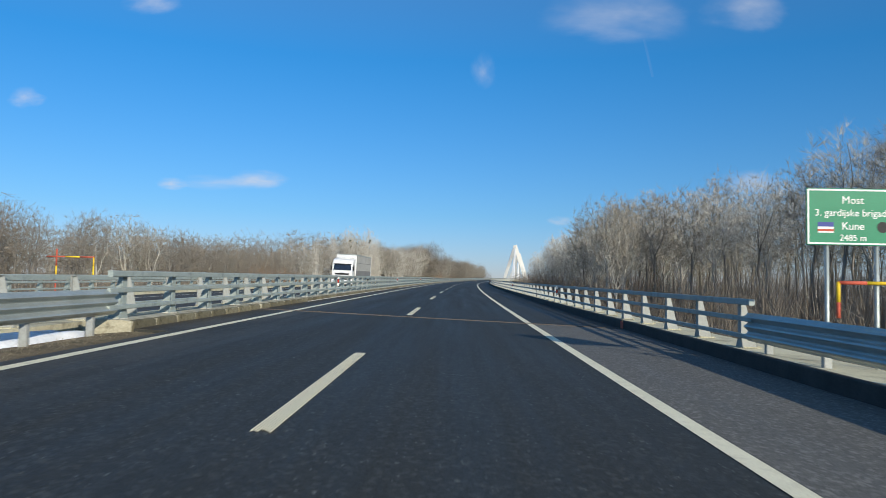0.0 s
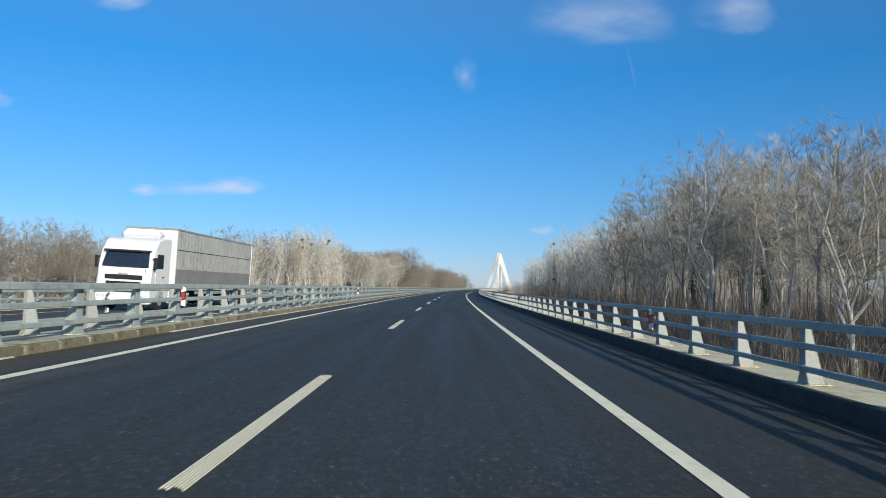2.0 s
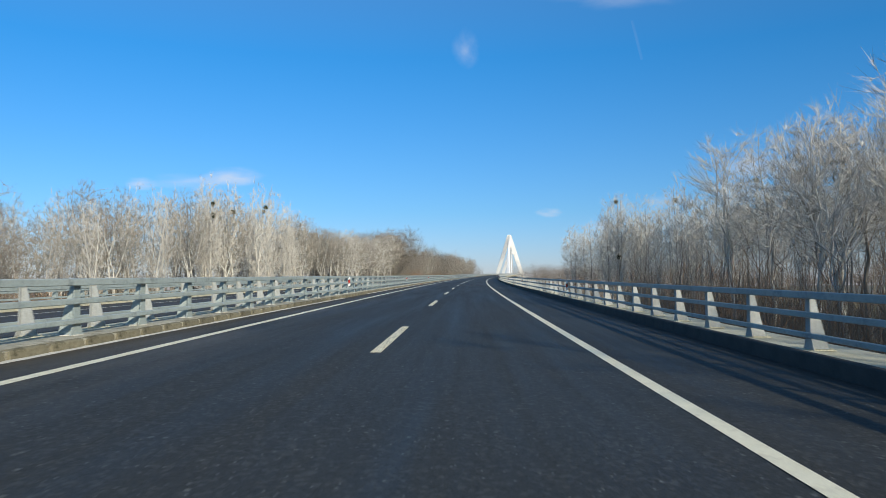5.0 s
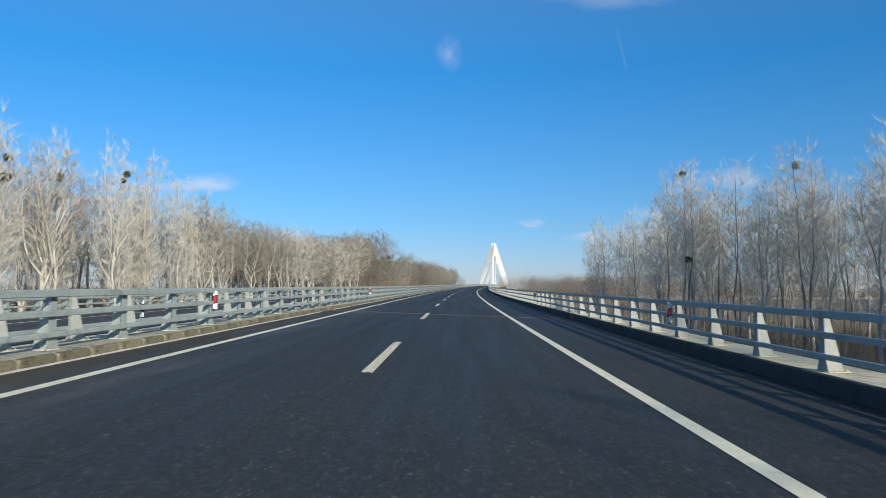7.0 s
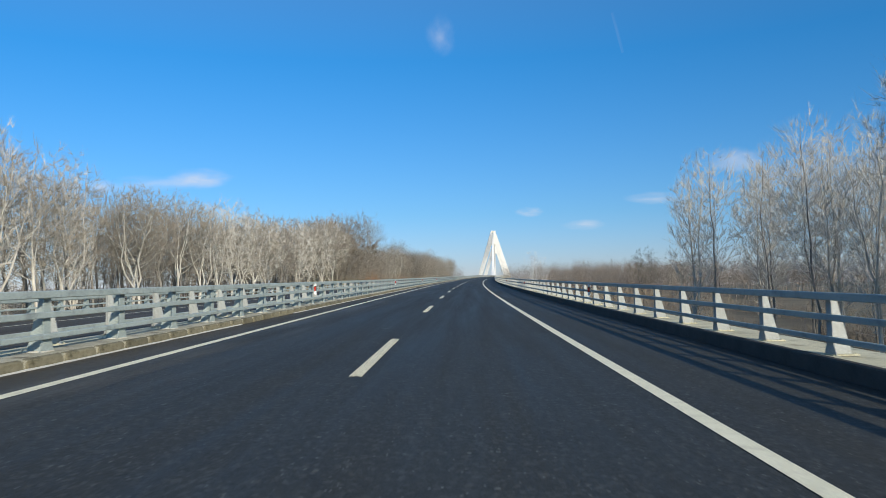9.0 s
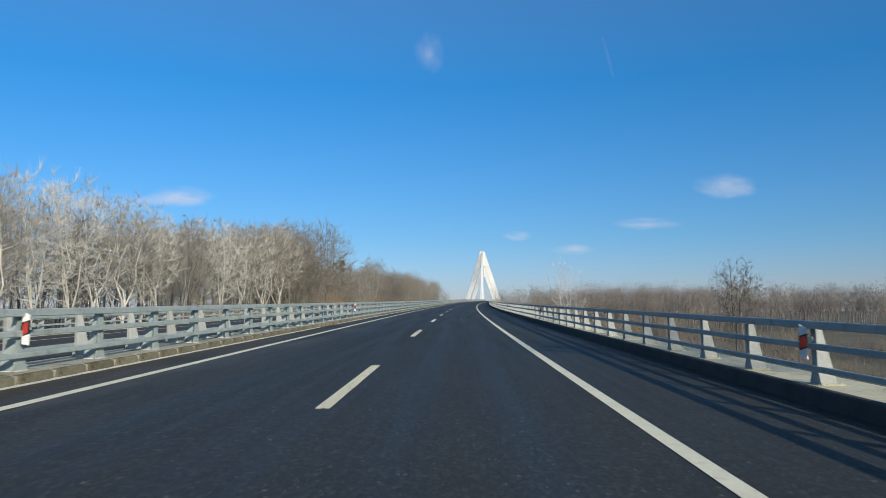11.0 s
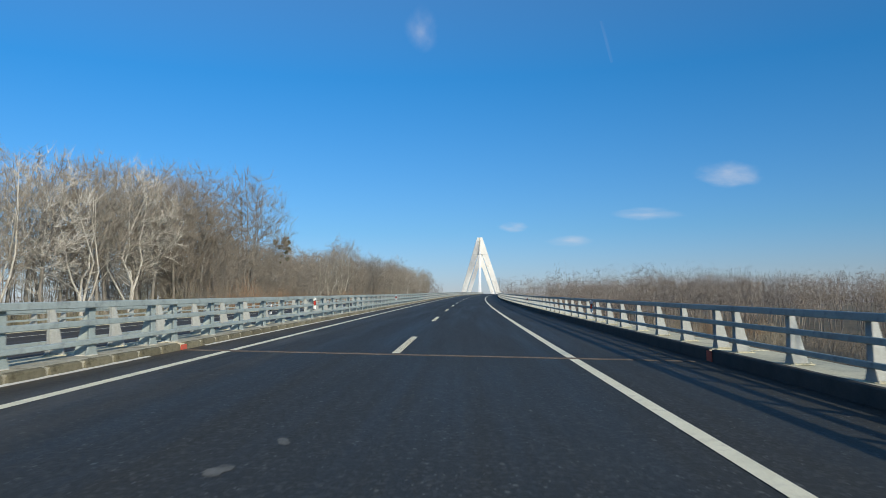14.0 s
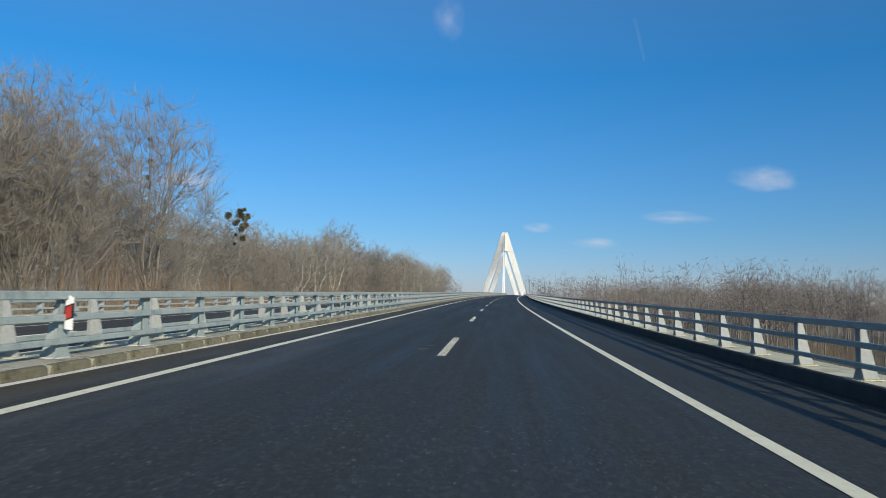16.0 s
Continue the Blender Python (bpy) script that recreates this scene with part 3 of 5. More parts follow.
def railing(d, side, top, post_at, s0, s1, label, near_to=480.0, feet=True):
    """Three box rails on posts. side: +1 where outwards is to the right."""
    root = new("railing")
    tagged(root, label, "railing")
    fine = stations(s0, min(s1, near_to), 2.5)
    for z, tall, thick in RAILS:
        a, b = sorted((d - side * 0.012 - side * thick, d - side * 0.012))
        r = 0.012
        section = [(a + r, top + z - tall), (b - r, top + z - tall), (b, top + z - tall + r), (b, top + z - r), (b - r, top + z), (a + r, top + z), (a, top + z - r), (a, top + z - tall + r)]
        put("rail", sweep("rail", STEEL_PAINT, section, fine), root)
        if s1 > near_to:
            flat = [(a, top + z - tall), (b, top + z - tall), (b, top + z), (a, top + z)]
            put("rail", sweep("rail", STEEL_PAINT, flat, stations(near_to + 0.02, s1, 20)), root)
    far_bm = bmesh.new()
    for s in post_at:
        if not s0 - 0.1 <= s <= s1:
            continue
        m = frame_at(s, d, top)
        if s <= near_to:
            post = put("post", POSTS[side], root, m)
            if feet:
                put("foot_plate", FEET[side], post, label="pale grouted foot plate")
        else:
            shape = bmesh.new()
            prism(shape, [(0, 0), (0, HEIGHT - 0.02), (side * 0.1, HEIGHT - 0.02), (side * 0.3, 0)], -0.06, 0.06)
            bmesh.ops.transform(shape, matrix=m, verts=shape.verts[:])
            tmp = bpy.data.meshes.new("tmp")
            shape.to_mesh(tmp)
            shape.free()
            far_bm.from_mesh(tmp)
            bpy.data.meshes.remove(tmp)
    if far_bm.verts:
        tagged(put("balustrade", finish(far_bm, "balustrade", POST_PAINT), root), kind="stuff")
    else:
        far_bm.free()
    return root


# each stretch between joints has its own row of posts: first post with a delineator, pitch, and the stretch
STRETCHES = ((33.0, 2.465, 7.6, 220.6), (238.3, 2.487, 221.3, 395.3), (410.7, 2.43, 396.0, 950.0))
PITCH = 2.465
ROW = [a + step * k for a, step, s0, s1 in STRETCHES for k in range(-12, 230) if s0 < a + step * k < s1]
BACK_POSTS = [31.5 + PITCH * k for k in range(-40, 370)]
railing(RAIL_LEFT, -1, LEFT_TOP, ROW, 7.6, 950, "grey painted steel median railing with three rails")
railing(RAIL_RIGHT, 1, RIGHT_TOP, ROW, 7.6, 950, "grey painted steel outer railing with three rails")
railing(RAIL_BACK, 1, LEFT_TOP, BACK_POSTS, -40, 950, "grey steel median railing of the other carriageway")
railing(RAIL_OUTER, -1, RIGHT_TOP, BACK_POSTS, -40, 950, "grey steel outer railing of the other carriageway", near_to=330.0, feet=False)


# ---------------------------------------------------------------- guard rails before the bridge
def guard_rail(d, side, base, low, high, s0, s1, label):
    root = new("guard_rail")
    tagged(root, label, "guard rail")
    tall = high - low
    waves = 3
    pts = []
    n = 18
    for i in range(n + 1):
        u = i / n
        pts.append((d - side * (0.02 + 0.075 * (0.5 - 0.5 * math.cos(u * waves * 2 * math.pi))), low + tall * u))
    back = [(x + side * 0.006, z) for x, z in pts[::-1]]
    section = pts + back
    if side > 0:
        section = section[::-1]
    put("beam", sweep("beam", ZINC, section, stations(s0, s1, 2)), root)
    for s in stations(s0 + 1.2, s1 - 0.7, 2.0):
        bm = bmesh.new()
        box(bm, *sorted((side * 0.01, side * 0.13)), -0.05, 0.05, base - 0.2, high - 0.05)
        put("post", finish(bm, "post", POST_PAINT, 0.01), root, frame_at(s, d))
    return root


guard_rail(RAIL_RIGHT, 1, 0.2, 0.42, 0.93, -40, 7.9, "corrugated steel guard rail joining the outer railing")
guard_rail(RAIL_LEFT, -1, -0.1, 0.26, 0.72, -40, 7.9, "three-wave steel guard rail joining the median railing")


# ---------------------------------------------------------------- delineators
def delineator():
    root = new("delineator")
    tagged(root, "white delineator with a red reflector on a railing post", "delineator", "delineators")
    bm = bmesh.new()
    prism(bm, [(-0.055, 0.0), (0.055, -0.02), (0.055, 0.43), (-0.055, 0.49)], 0.0, 0.035)
    put("body", finish(bm, "body", WHITE_PLASTIC, 0.006), root)
    bm = bmesh.new()
    prism(bm, [(-0.0565, 0.11), (0.0565, 0.15), (0.0565, 0.355), (-0.0565, 0.315)], -0.003, 0.038)
    band = put("band", finish(bm, "band", BLACK_PLASTIC), root, label="black band")
    bm = bmesh.new()
    prism(bm, [(-0.04, 0.135), (0.04, 0.165), (0.04, 0.33), (-0.04, 0.295)], -0.007, 0.0)
    put("reflector", finish(bm, "reflector", REFLECTOR), band, label="red reflector")
    bm = bmesh.new()
    box(bm, -0.02, 0.12, 0.036, 0.05, 0.25, 0.31)
    put("bracket", finish(bm, "bracket", ZINC), root, label="steel bracket")
    return root


MODEL = delineator()
for k, s in enumerate(a + 14 * step * n for a, step, s0, s1 in STRETCHES for n in range(6) if a + 14 * step * n < min(s1, 450.0)):
    for d, h in ((RAIL_LEFT + 0.115, LEFT_TOP + 0.40), (RAIL_RIGHT - 0.20, RIGHT_TOP + 0.38), (RAIL_BACK - 0.2, LEFT_TOP + 0.3)):
        m = frame_at(s - 0.10, d, h, -52 if d > 0 else (150 if d < RAIL_LEFT - 0.5 else 0))
        if k == 0 and d == RAIL_LEFT + 0.115:
            MODEL.matrix_basis = m
        else:
            copy_thing(MODEL, m)


# ---------------------------------------------------------------- bridge name sign
def letters(text, size, mat, name="lettering"):
    cu = bpy.data.curves.new(name, "FONT")
    cu.body, cu.size, cu.align_x, cu.extrude = text, size, "CENTER", 0.002
    ob = bpy.data.objects.new(name, cu)
    scene.collection.objects.link(ob)
    me = bpy.data.meshes.new_from_object(ob.evaluated_get(bpy.context.evaluated_depsgraph_get()))
    bpy.data.objects.remove(ob)
    bpy.data.curves.remove(cu)
    me.materials.clear()
    me.materials.append(mat)
    return me


def bridge_sign():
    s, d = 5.41, 6.75
    base = on_road(s, d)
    root = new("bridge_sign")
    root.matrix_basis = pose(base.x, base.y, base.z + 0.38, 0, 0, heading(s)) @ Matrix.Diagonal((0.7, 0.7, 0.7, 1))
    tagged(root, "green bridge name sign with white text on two steel posts", "road sign")
    w, z0, z1 = 1.98, 2.40, 3.63
    bm = bmesh.new()
    box(bm, 0, w, 0, 0.03, z0, z1)
    panel = put("panel", finish(bm, "panel", GREEN_SIGN, 0.008), root)
    bm = bmesh.new()
    t = 0.035
    for a in ((0.02, w - 0.02, z0 + 0.02, z0 + 0.02 + t), (0.02, w - 0.02, z1 - 0.02 - t, z1 - 0.02), (0.02, 0.02 + t, z0 + 0.02 + t, z1 - 0.02 - t), (w - 0.02 - t, w - 0.02, z0 + 0.02 + t, z1 - 0.02 - t)):
        box(bm, a[0], a[1], -0.004, 0.0, a[2], a[3])
    put("border", finish(bm, "border", SIGN_WHITE), panel, label="white border")
    for text, size, x, z in (("Most", 0.23, 0.99, 3.30), ("3. gardijske brigade", 0.21, 0.99, 3.03), ("Kune", 0.23, 0.99, 2.74), ("2485 m", 0.19, 0.99, 2.50)):
        put("lettering", letters(text, size, SIGN_WHITE), panel, pose(x, -0.003, z, 90, 0, 0), "white lettering")
    for k, mat in enumerate((SIGN_WHITE, RED_PAINT, SIGN_WHITE, SIGN_BLUE)):
        h = (0.03, 0.05, 0.05, 0.10)[k]
        z = (2.665, 2.695, 2.745, 2.795)[k]
        put("flag_stripe", box_mesh("flag_stripe", mat, 0.24, 0.58, -0.005, 0.0, z, z + h), panel)
    bm = bmesh.new()
    rod(bm, (1.62, -0.005, 2.80), (1.62, 0.0, 2.80), 0.12, sides=20)
    put("emblem", finish(bm, "emblem", BLACK_PLASTIC), panel, label="dark round emblem")
    for x in (0.46, 1.52):
        bm = bmesh.new()
        rod(bm, (x, 0.07, -3.2), (x, 0.07, z1 - 0.05), 0.045, sides=12)
        put("post", finish(bm, "post", ZINC, smooth=True), root)
        put("clamp", box_mesh("clamp", ZINC, x - 0.06, x + 0.06, 0.03, 0.13, 2.6, 2.66, 0.004), root)
    for z in (2.62, 3.38):
        put("stiffener", box_mesh("stiffener", ZINC, 0.1, w - 0.1, 0.03, 0.055, z, z + 0.05), root)


bridge_sign()


def tube(root, name, a, b, mat, r=0.04):
    bm = bmesh.new()
    rod(bm, a, b, r, sides=10)
    return put(name, finish(bm, name, mat, smooth=True), root)


def marker_frame(s, d, base_h, width, top):
    """A tall portal of tube on the far bank, painted in red and yellow lengths."""
    p = on_road(s, d)
    root = new("tubular_barrier")
    root.matrix_basis = pose(p.x, p.y, p.z, 0, 0, heading(s))
    tagged(root, "red and yellow painted tubular barrier frame on the bank", "barrier frame")
    for x in (0.0, width):
        tube(root, "upright", (x, 0, base_h), (x, 0, top - 1.25), RED_PAINT)
        tube(root, "upright", (x, 0, top - 1.25), (x, 0, top - 0.5), YELLOW_PAINT, 0.042)
        tube(root, "upright", (x, 0, top - 0.5), (x, 0, top + (0.0 if x else 0.42)), RED_PAINT if not x else YELLOW_PAINT)
    for a, b, mat in ((-0.55, 0.5, RED_PAINT), (0.5, width - 0.75, YELLOW_PAINT), (width - 0.75, width + 0.04, RED_PAINT)):
        tube(root, "crossbar", (a, 0, top), (b, 0, top), mat, 0.042 if mat is YELLOW_PAINT else 0.04)


def marker_arm(s, d, span, top):
    """A bent tube clamped to the sign's posts, its short end hanging down."""
    p = on_road(s, d)
    root = new("barrier_tube")
    root.matrix_basis = pose(p.x, p.y, p.z + 0.38, 0, 0, heading(s)) @ Matrix.Diagonal((0.7, 0.7, 0.7, 1))
    tagged(root, "bent red and yellow tube clamped to the sign posts", "barrier tube")
    tube(root, "arm", (0, 0, top), (0.6, 0, top), RED_PAINT)
    tube(root, "arm", (0.6, 0, top), (span, 0, top), YELLOW_PAINT)
    tube(root, "hanging_end", (0, 0, top + 0.02), (0, 0, top - 0.42), YELLOW_PAINT)
    tube(root, "hanging_end", (0, 0, top - 0.42), (0, 0, top - 0.76), RED_PAINT)


marker_arm(5.40, 7.21, 1.5, 1.62)
marker_frame(34.0, -20.35, -4.0, 2.05, 2.18)


# ---------------------------------------------------------------- verge, snow and litter before the bridge
def snow_patch(s, d, length, width, seed):
    rng = random.Random(seed)
    c = on_road(s, d)
    n = 26
    verts, faces = [], []
    rings = (1.0, 0.8, 0.45)
    for k, f in enumerate(rings):
        for i in range(n):
            a = 2 * math.pi * i / n
            r = f * (1 + 0.28 * math.sin(3 * a + seed) + 0.16 * math.sin(7 * a + 2 * seed) + 0.08 * rng.uniform(-1, 1))
            q = on_road(s + r * length / 2 * math.sin(a), d + r * width / 2 * math.cos(a), (-0.12, -0.03, 0.0)[k])
            verts.append(q)
    for k in range(2):
        for i in range(n):
            j = (i + 1) % n
            faces.append((k * n + i, k * n + j, (k + 1) * n + j, (k + 1) * n + i))
    faces.append(tuple(range(2 * n, 3 * n)))
    tagged(put("snow_patch", mesh_of("snow_patch", verts, faces, SNOW, smooth=True)), "thin melting patch of old snow on the verge", "snow", kind="stuff")


snow_patch(5.4, -5.55, 4.2, 0.7, 1)
snow_patch(3.2, -5.75, 3.0, 0.6, 4)
snow_patch(1.0, -5.2, 4.0, 0.35, 3)
snow_patch(6.6, -5.15, 2.0, 0.22, 6)
snow_patch(7.0, 8.6, 3.2, 0.5, 7)
snow_patch(2.5, 9.2, 3.0, 0.7, 2)


def tufts(name, label, spots, mat, seed, tall):
    rng = np.random.default_rng(seed)
    v, f = [], []
    for s, d, n in spots:
        for _ in range(n):
            p = on_road(s + rng.normal(0, 0.5), d + rng.normal(0, 0.12), -0.09)
            w = rng.uniform(-0.06, 0.06, 2)
            i = len(v)
            h = rng.uniform(0.5, 1.0) * tall
            v += [p + Vector((0.006, 0, 0)), p + Vector((-0.004, 0.005, 0)), p + Vector((0, -0.006, 0)), p + Vector((w[0], w[1], h))]
            f += [(i, i + 1, i + 3), (i + 1, i + 2, i + 3), (i + 2, i, i + 3)]
    tagged(put(name, mesh_of(name, v, f, mat)), label, "grass", kind="stuff")


tufts("dry_grass", "dry yellow grass along the verge before the bridge",
      [(s, -4.35 - 0.25 * (i % 2), 70) for i, s in enumerate(np.arange(-8, 8.5, 0.6))] + [(s, 8.2 + 0.5 * (i % 3), 60) for i, s in enumerate(np.arange(-6, 14, 0.6))],
      SCRUB_DRY, 3, 0.075)


# ---------------------------------------------------------------- lorry in the other carriageway
def lorry(s, d):
    """An articulated lorry, front towards -y in its own frame."""
    p = on_road(s, d)
    root = new("lorry")
    root.matrix_basis = pose(p.x, p.y, p.z, math.degrees(math.atan(0.0175)), math.degrees(math.atan(FALL)), heading(s))
    tagged(root, "white articulated lorry with a grey tarpaulin trailer", "lorry")
    # cab: a rounded profile in y and z, drawn across x
    prof = [(0.0, 0.42), (-0.06, 0.9), (-0.04, 1.55), (0.10, 2.05), (0.32, 2.72), (0.42, 2.98), (0.66, 3.24), (1.2, 3.38), (2.2, 3.44), (2.2, 0.62), (1.55, 0.62), (1.5, 0.42)]
    bm = bmesh.new()
    a = [bm.verts.new((-1.22, y, z)) for y, z in prof]
    b = [bm.verts.new((1.22, y, z)) for y, z in prof]
    bm.faces.new(a)
    bm.faces.new(b[::-1])
    for i in range(len(prof)):
        j = (i + 1) % len(prof)
        bm.faces.new((a[j], a[i], b[i], b[j]))
    cab = put("cab", finish(bm, "cab", CAB_WHITE, 0.07), root)
    bm = bmesh.new()
    quad = [(-1.06, 0.052, 1.98), (1.06, 0.052, 1.98), (0.98, 0.275, 2.66), (-0.98, 0.275, 2.66)]
    front = [bm.verts.new((x, y - 0.045, z)) for x, y, z in quad]
    rear = [bm.verts.new((x, y + 0.02, z)) for x, y, z in quad]
    bm.faces.new(front)
    bm.faces.new(rear[::-1])
    for i in range(4):
        bm.faces.new((front[(i + 1) % 4], front[i], rear[i], rear[(i + 1) % 4]))
    put("windscreen", finish(bm, "windscreen", WINDSCREEN, 0.012), cab, label="dark windscreen")
    for x in (-1.0, 1.0):
        put("sun_strip", box_mesh("sun_strip", CAB_WHITE, x - 0.04 if x > 0 else x, x if x > 0 else x + 0.04, -0.03, 0.1, 1.5, 1.98, 0.01), cab)
    put("visor", box_mesh("visor", DARK_STEEL, -1.05, 1.05, 0.10, 0.34, 2.68, 2.76, 0.02), cab, label="dark sun visor")
    for z0, z1, w in ((1.42, 1.62, 0.84), (1.12, 1.32, 0.78), (0.84, 1.00, 0.72)):
        grille = put("grille", box_mesh("grille", BLACK_PLASTIC, -w, w, -0.085, 0.0, z0, z1, 0.015), cab, label="black grille")
        for k in range(2):
            z = z0 + (k + 1) * (z1 - z0) / 3
            put("slat", box_mesh("slat", DARK_STEEL, -w + 0.04, w - 0.04, -0.10, -0.08, z - 0.012, z + 0.012), grille)
    put("badge", box_mesh("badge", LAMP_GLASS, -0.22, 0.22, -0.10, -0.05, 1.66, 1.72, 0.008), cab, label="chrome badge bar")
    put("roof_deflector", box_mesh("roof_deflector", CAB_WHITE, -0.95, 0.95, 1.35, 2.15, 3.36, 3.72, 0.16), cab)
    bumper = put("bumper", box_mesh("bumper", CAB_WHITE, -1.24, 1.24, -0.14, 0.25, 0.32, 0.82, 0.06), cab)
    for x in (-1, 1):
        put("headlight", box_mesh("headlight", LAMP_GLASS, *sorted((x * 0.72, x * 1.16)), -0.155, 0.0, 0.58, 0.76, 0.03), bumper, label="clear headlight")
        arm = put("mirror", box_mesh("mirror", BLACK_PLASTIC, *sorted((x * 1.26, x * 1.42)), 0.05, 0.17, 1.9, 2.45, 0.04), cab, label="dark side mirror housing")
        put("mirror_arm", box_mesh("mirror_arm", BLACK_PLASTIC, *sorted((x * 1.2, x * 1.3)), 0.1, 0.16, 2.35, 2.42), arm)
        door = put("door", box_mesh("door", CAB_WHITE, *sorted((x * 1.21, x * 1.235)), 0.45, 1.45, 0.95, 2.7, 0.01), cab)
        put("side_window", box_mesh("side_window", WINDSCREEN, *sorted((x * 1.22, x * 1.243)), 0.52, 1.30, 1.95, 2.62, 0.01), door, label="dark side window")
        put("handle", box_mesh("handle", BLACK_PLASTIC, *sorted((x * 1.23, x * 1.26)), 1.2, 1.38, 1.55, 1.6), door)
        put("roof_fairing", box_mesh("roof_fairing", CAB_WHITE, *sorted((x * 0.9, x * 1.2)), 1.4, 2.3, 2.6, 3.36, 0.08), cab)
        put("side_skirt", box_mesh("side_skirt", CAB_WHITE, *sorted((x * 1.12, x * 1.22)), 2.2, 4.2, 0.35, 0.95, 0.04), root)
    # trailer
    y0, y1, z0, z1 = 2.75, 16.3, 1.05, 3.98
    trailer = put("trailer_body", box_mesh("trailer_body", TARPAULIN, -1.24, 1.24, y0, y1, z0 + 0.95, z1 - 0.1), root, label="pale grey tarpaulin sides")
    put("lower_tarpaulin", box_mesh("lower_tarpaulin", TARP_LOW, -1.243, 1.243, y0, y1, z0, z0 + 0.945), trailer, label="darker grey lower band")
    put("roof_rail", box_mesh("roof_rail", ZINC, -1.265, 1.265, y0 - 0.03, y1 + 0.03, z1 - 0.1, z1, 0.02), trailer)
    put("belt", box_mesh("belt", DARK_STEEL, -1.252, 1.252, y0, y1, 2.93, 2.965), trailer)
    put("front_wall", box_mesh("front_wall", CAB_WHITE, -1.25, 1.25, y0 - 0.06, y0 - 0.002, z0, z1 - 0.1, 0.02), trailer)
    for x in (-1, 1):
        for y in (y0 + 0.02, y1 - 0.02):
            put("corner_post", box_mesh("corner_post", SIGN_WHITE, *sorted((x * 1.22, x * 1.262)), y - 0.05, y + 0.05, z0, z1 - 0.1, 0.01), trailer, label="white corner post")
        for k in range(26):
            y = y0 + 0.3 + k * 0.5
            put("pleat", box_mesh("pleat", TARPAULIN, *sorted((x * 1.236, x * 1.246)), y, y + 0.09, z0 + 1.0, z1 - 0.16, 0.009), trailer)
        put("side_guard", box_mesh("side_guard", ZINC, *sorted((x * 1.15, x * 1.2)), 6.0, 11.2, 0.45, 0.62, 0.01), root)
        put("side_guard", box_mesh("side_guard", ZINC, *sorted((x * 1.15, x * 1.2)), 6.0, 11.2, 0.75, 0.90, 0.01), root)
    put("chassis", box_mesh("chassis", DARK_STEEL, -0.5, 0.5, 1.0, 16.2, 0.62, 1.045, 0.02), root, label="dark chassis")
    for y in (1.15, 4.6, 12.1, 13.4, 14.7):
        for x in (-1, 1):
            bm = bmesh.new()
            rod(bm, (x * 0.92, y, 0.5), (x * 1.22, y, 0.5), 0.5, sides=28)
            wheel = put("wheel", finish(bm, "wheel", RUBBER, 0.03), root, label="black tyre")
            bm = bmesh.new()
            rod(bm, (x * 1.15, y, 0.5), (x * 1.235, y, 0.5), 0.29, 0.24, sides=20)
            put("rim", finish(bm, "rim", ZINC), wheel, label="steel rim")
        put("axle", box_mesh("axle", DARK_STEEL, -0.95, 0.95, y - 0.08, y + 0.08, 0.42, 0.7), root)


lorry(82.5, -12.9)


# ---------------------------------------------------------------- cable-stayed bridge ahead
def pylon(s, d=-6.8):
    c = on_road(s, d)
    deck = c.z
    foot = ground_z(c.x, c.y) - 1.0 - deck
    root = new("pylon")
    root.matrix_basis = pose(c.x, c.y, deck, 0, 0, heading(s))
    tagged(root, "white concrete A-shaped bridge pylon with stay cables", "pylon")
    top, merge, half, head = 44.5, 31.0, 16.0, 2.1

    def out(z):
        return head + (half - head) * (top - z) / top

    for x in (-1, 1):
        bm = bmesh.new()
        w0 = 3.9
        prism(bm, [(x * out(foot), foot), (x * (out(foot) - w0), foot), (x * 0.9, merge + 2.5), (x * out(merge + 2.5), merge + 2.5)], -1.9, 1.9)
        put("leg", finish(bm, "leg", WHITE_CONCRETE, 0.15), root)
    bm = bmesh.new()
    prism(bm, [(-out(merge), merge), (out(merge), merge), (head, top), (-head, top)], -2.1, 2.1)
    put("head", finish(bm, "head", WHITE_CONCRETE, 0.2), root)
    put("anchor_recess", box_mesh("anchor_recess", CONCRETE, -0.55, 0.55, -2.2, 2.2, merge + 2.0, top - 0.6, 0.05), root, label="grey slot with cable anchors")
    put("crossbeam", box_mesh("crossbeam", WHITE_CONCRETE, -out(-3) + 1, out(-3) - 1, -1.6, 1.6, -5.0, -2.75, 0.1), root)
    for k in range(11):
        z = merge + 2.4 + k * 0.98
        for way in (-1, 1):
            y = way * (22 + k * 8.2)
            for x in (-0.45, 0.45):
                bm = bmesh.new()
                dz = on_road(s + y, d, 0.1).z - deck
                q = on_road(s + y, d)
                local = root.matrix_basis.inverted() @ Vector((q.x, q.y, q.z))
                rod(bm, (x, way * 2.0, z), (local.x + x, local.y, dz), 0.14, sides=6)
                put("stay_cable", finish(bm, "stay_cable", CABLE), root)
    # the anchor beam between the two decks
    strip = [root.matrix_basis.inverted() @ on_road(s + y, d, 0) for y in range(-112, 113, 16)]
    verts, faces = [], []
    for q in strip:
        verts += [(q.x - 0.7, q.y, q.z + 0.35), (q.x + 0.7, q.y, q.z + 0.35), (q.x + 0.7, q.y, q.z - 1.2), (q.x - 0.7, q.y, q.z - 1.2)]
    for i in range(len(strip) - 1):
        for k in range(4):
            a, b = i * 4 + k, i * 4 + (k + 1) % 4
            faces.append((a, b, b + 4, a + 4))
    faces += [(3, 2, 1, 0), tuple(range(len(verts) - 4, len(verts)))]
    put("anchor_beam", mesh_of("anchor_beam", verts, faces, WHITE_CONCRETE), root)


pylon(966.0)
pylon(1190.0)


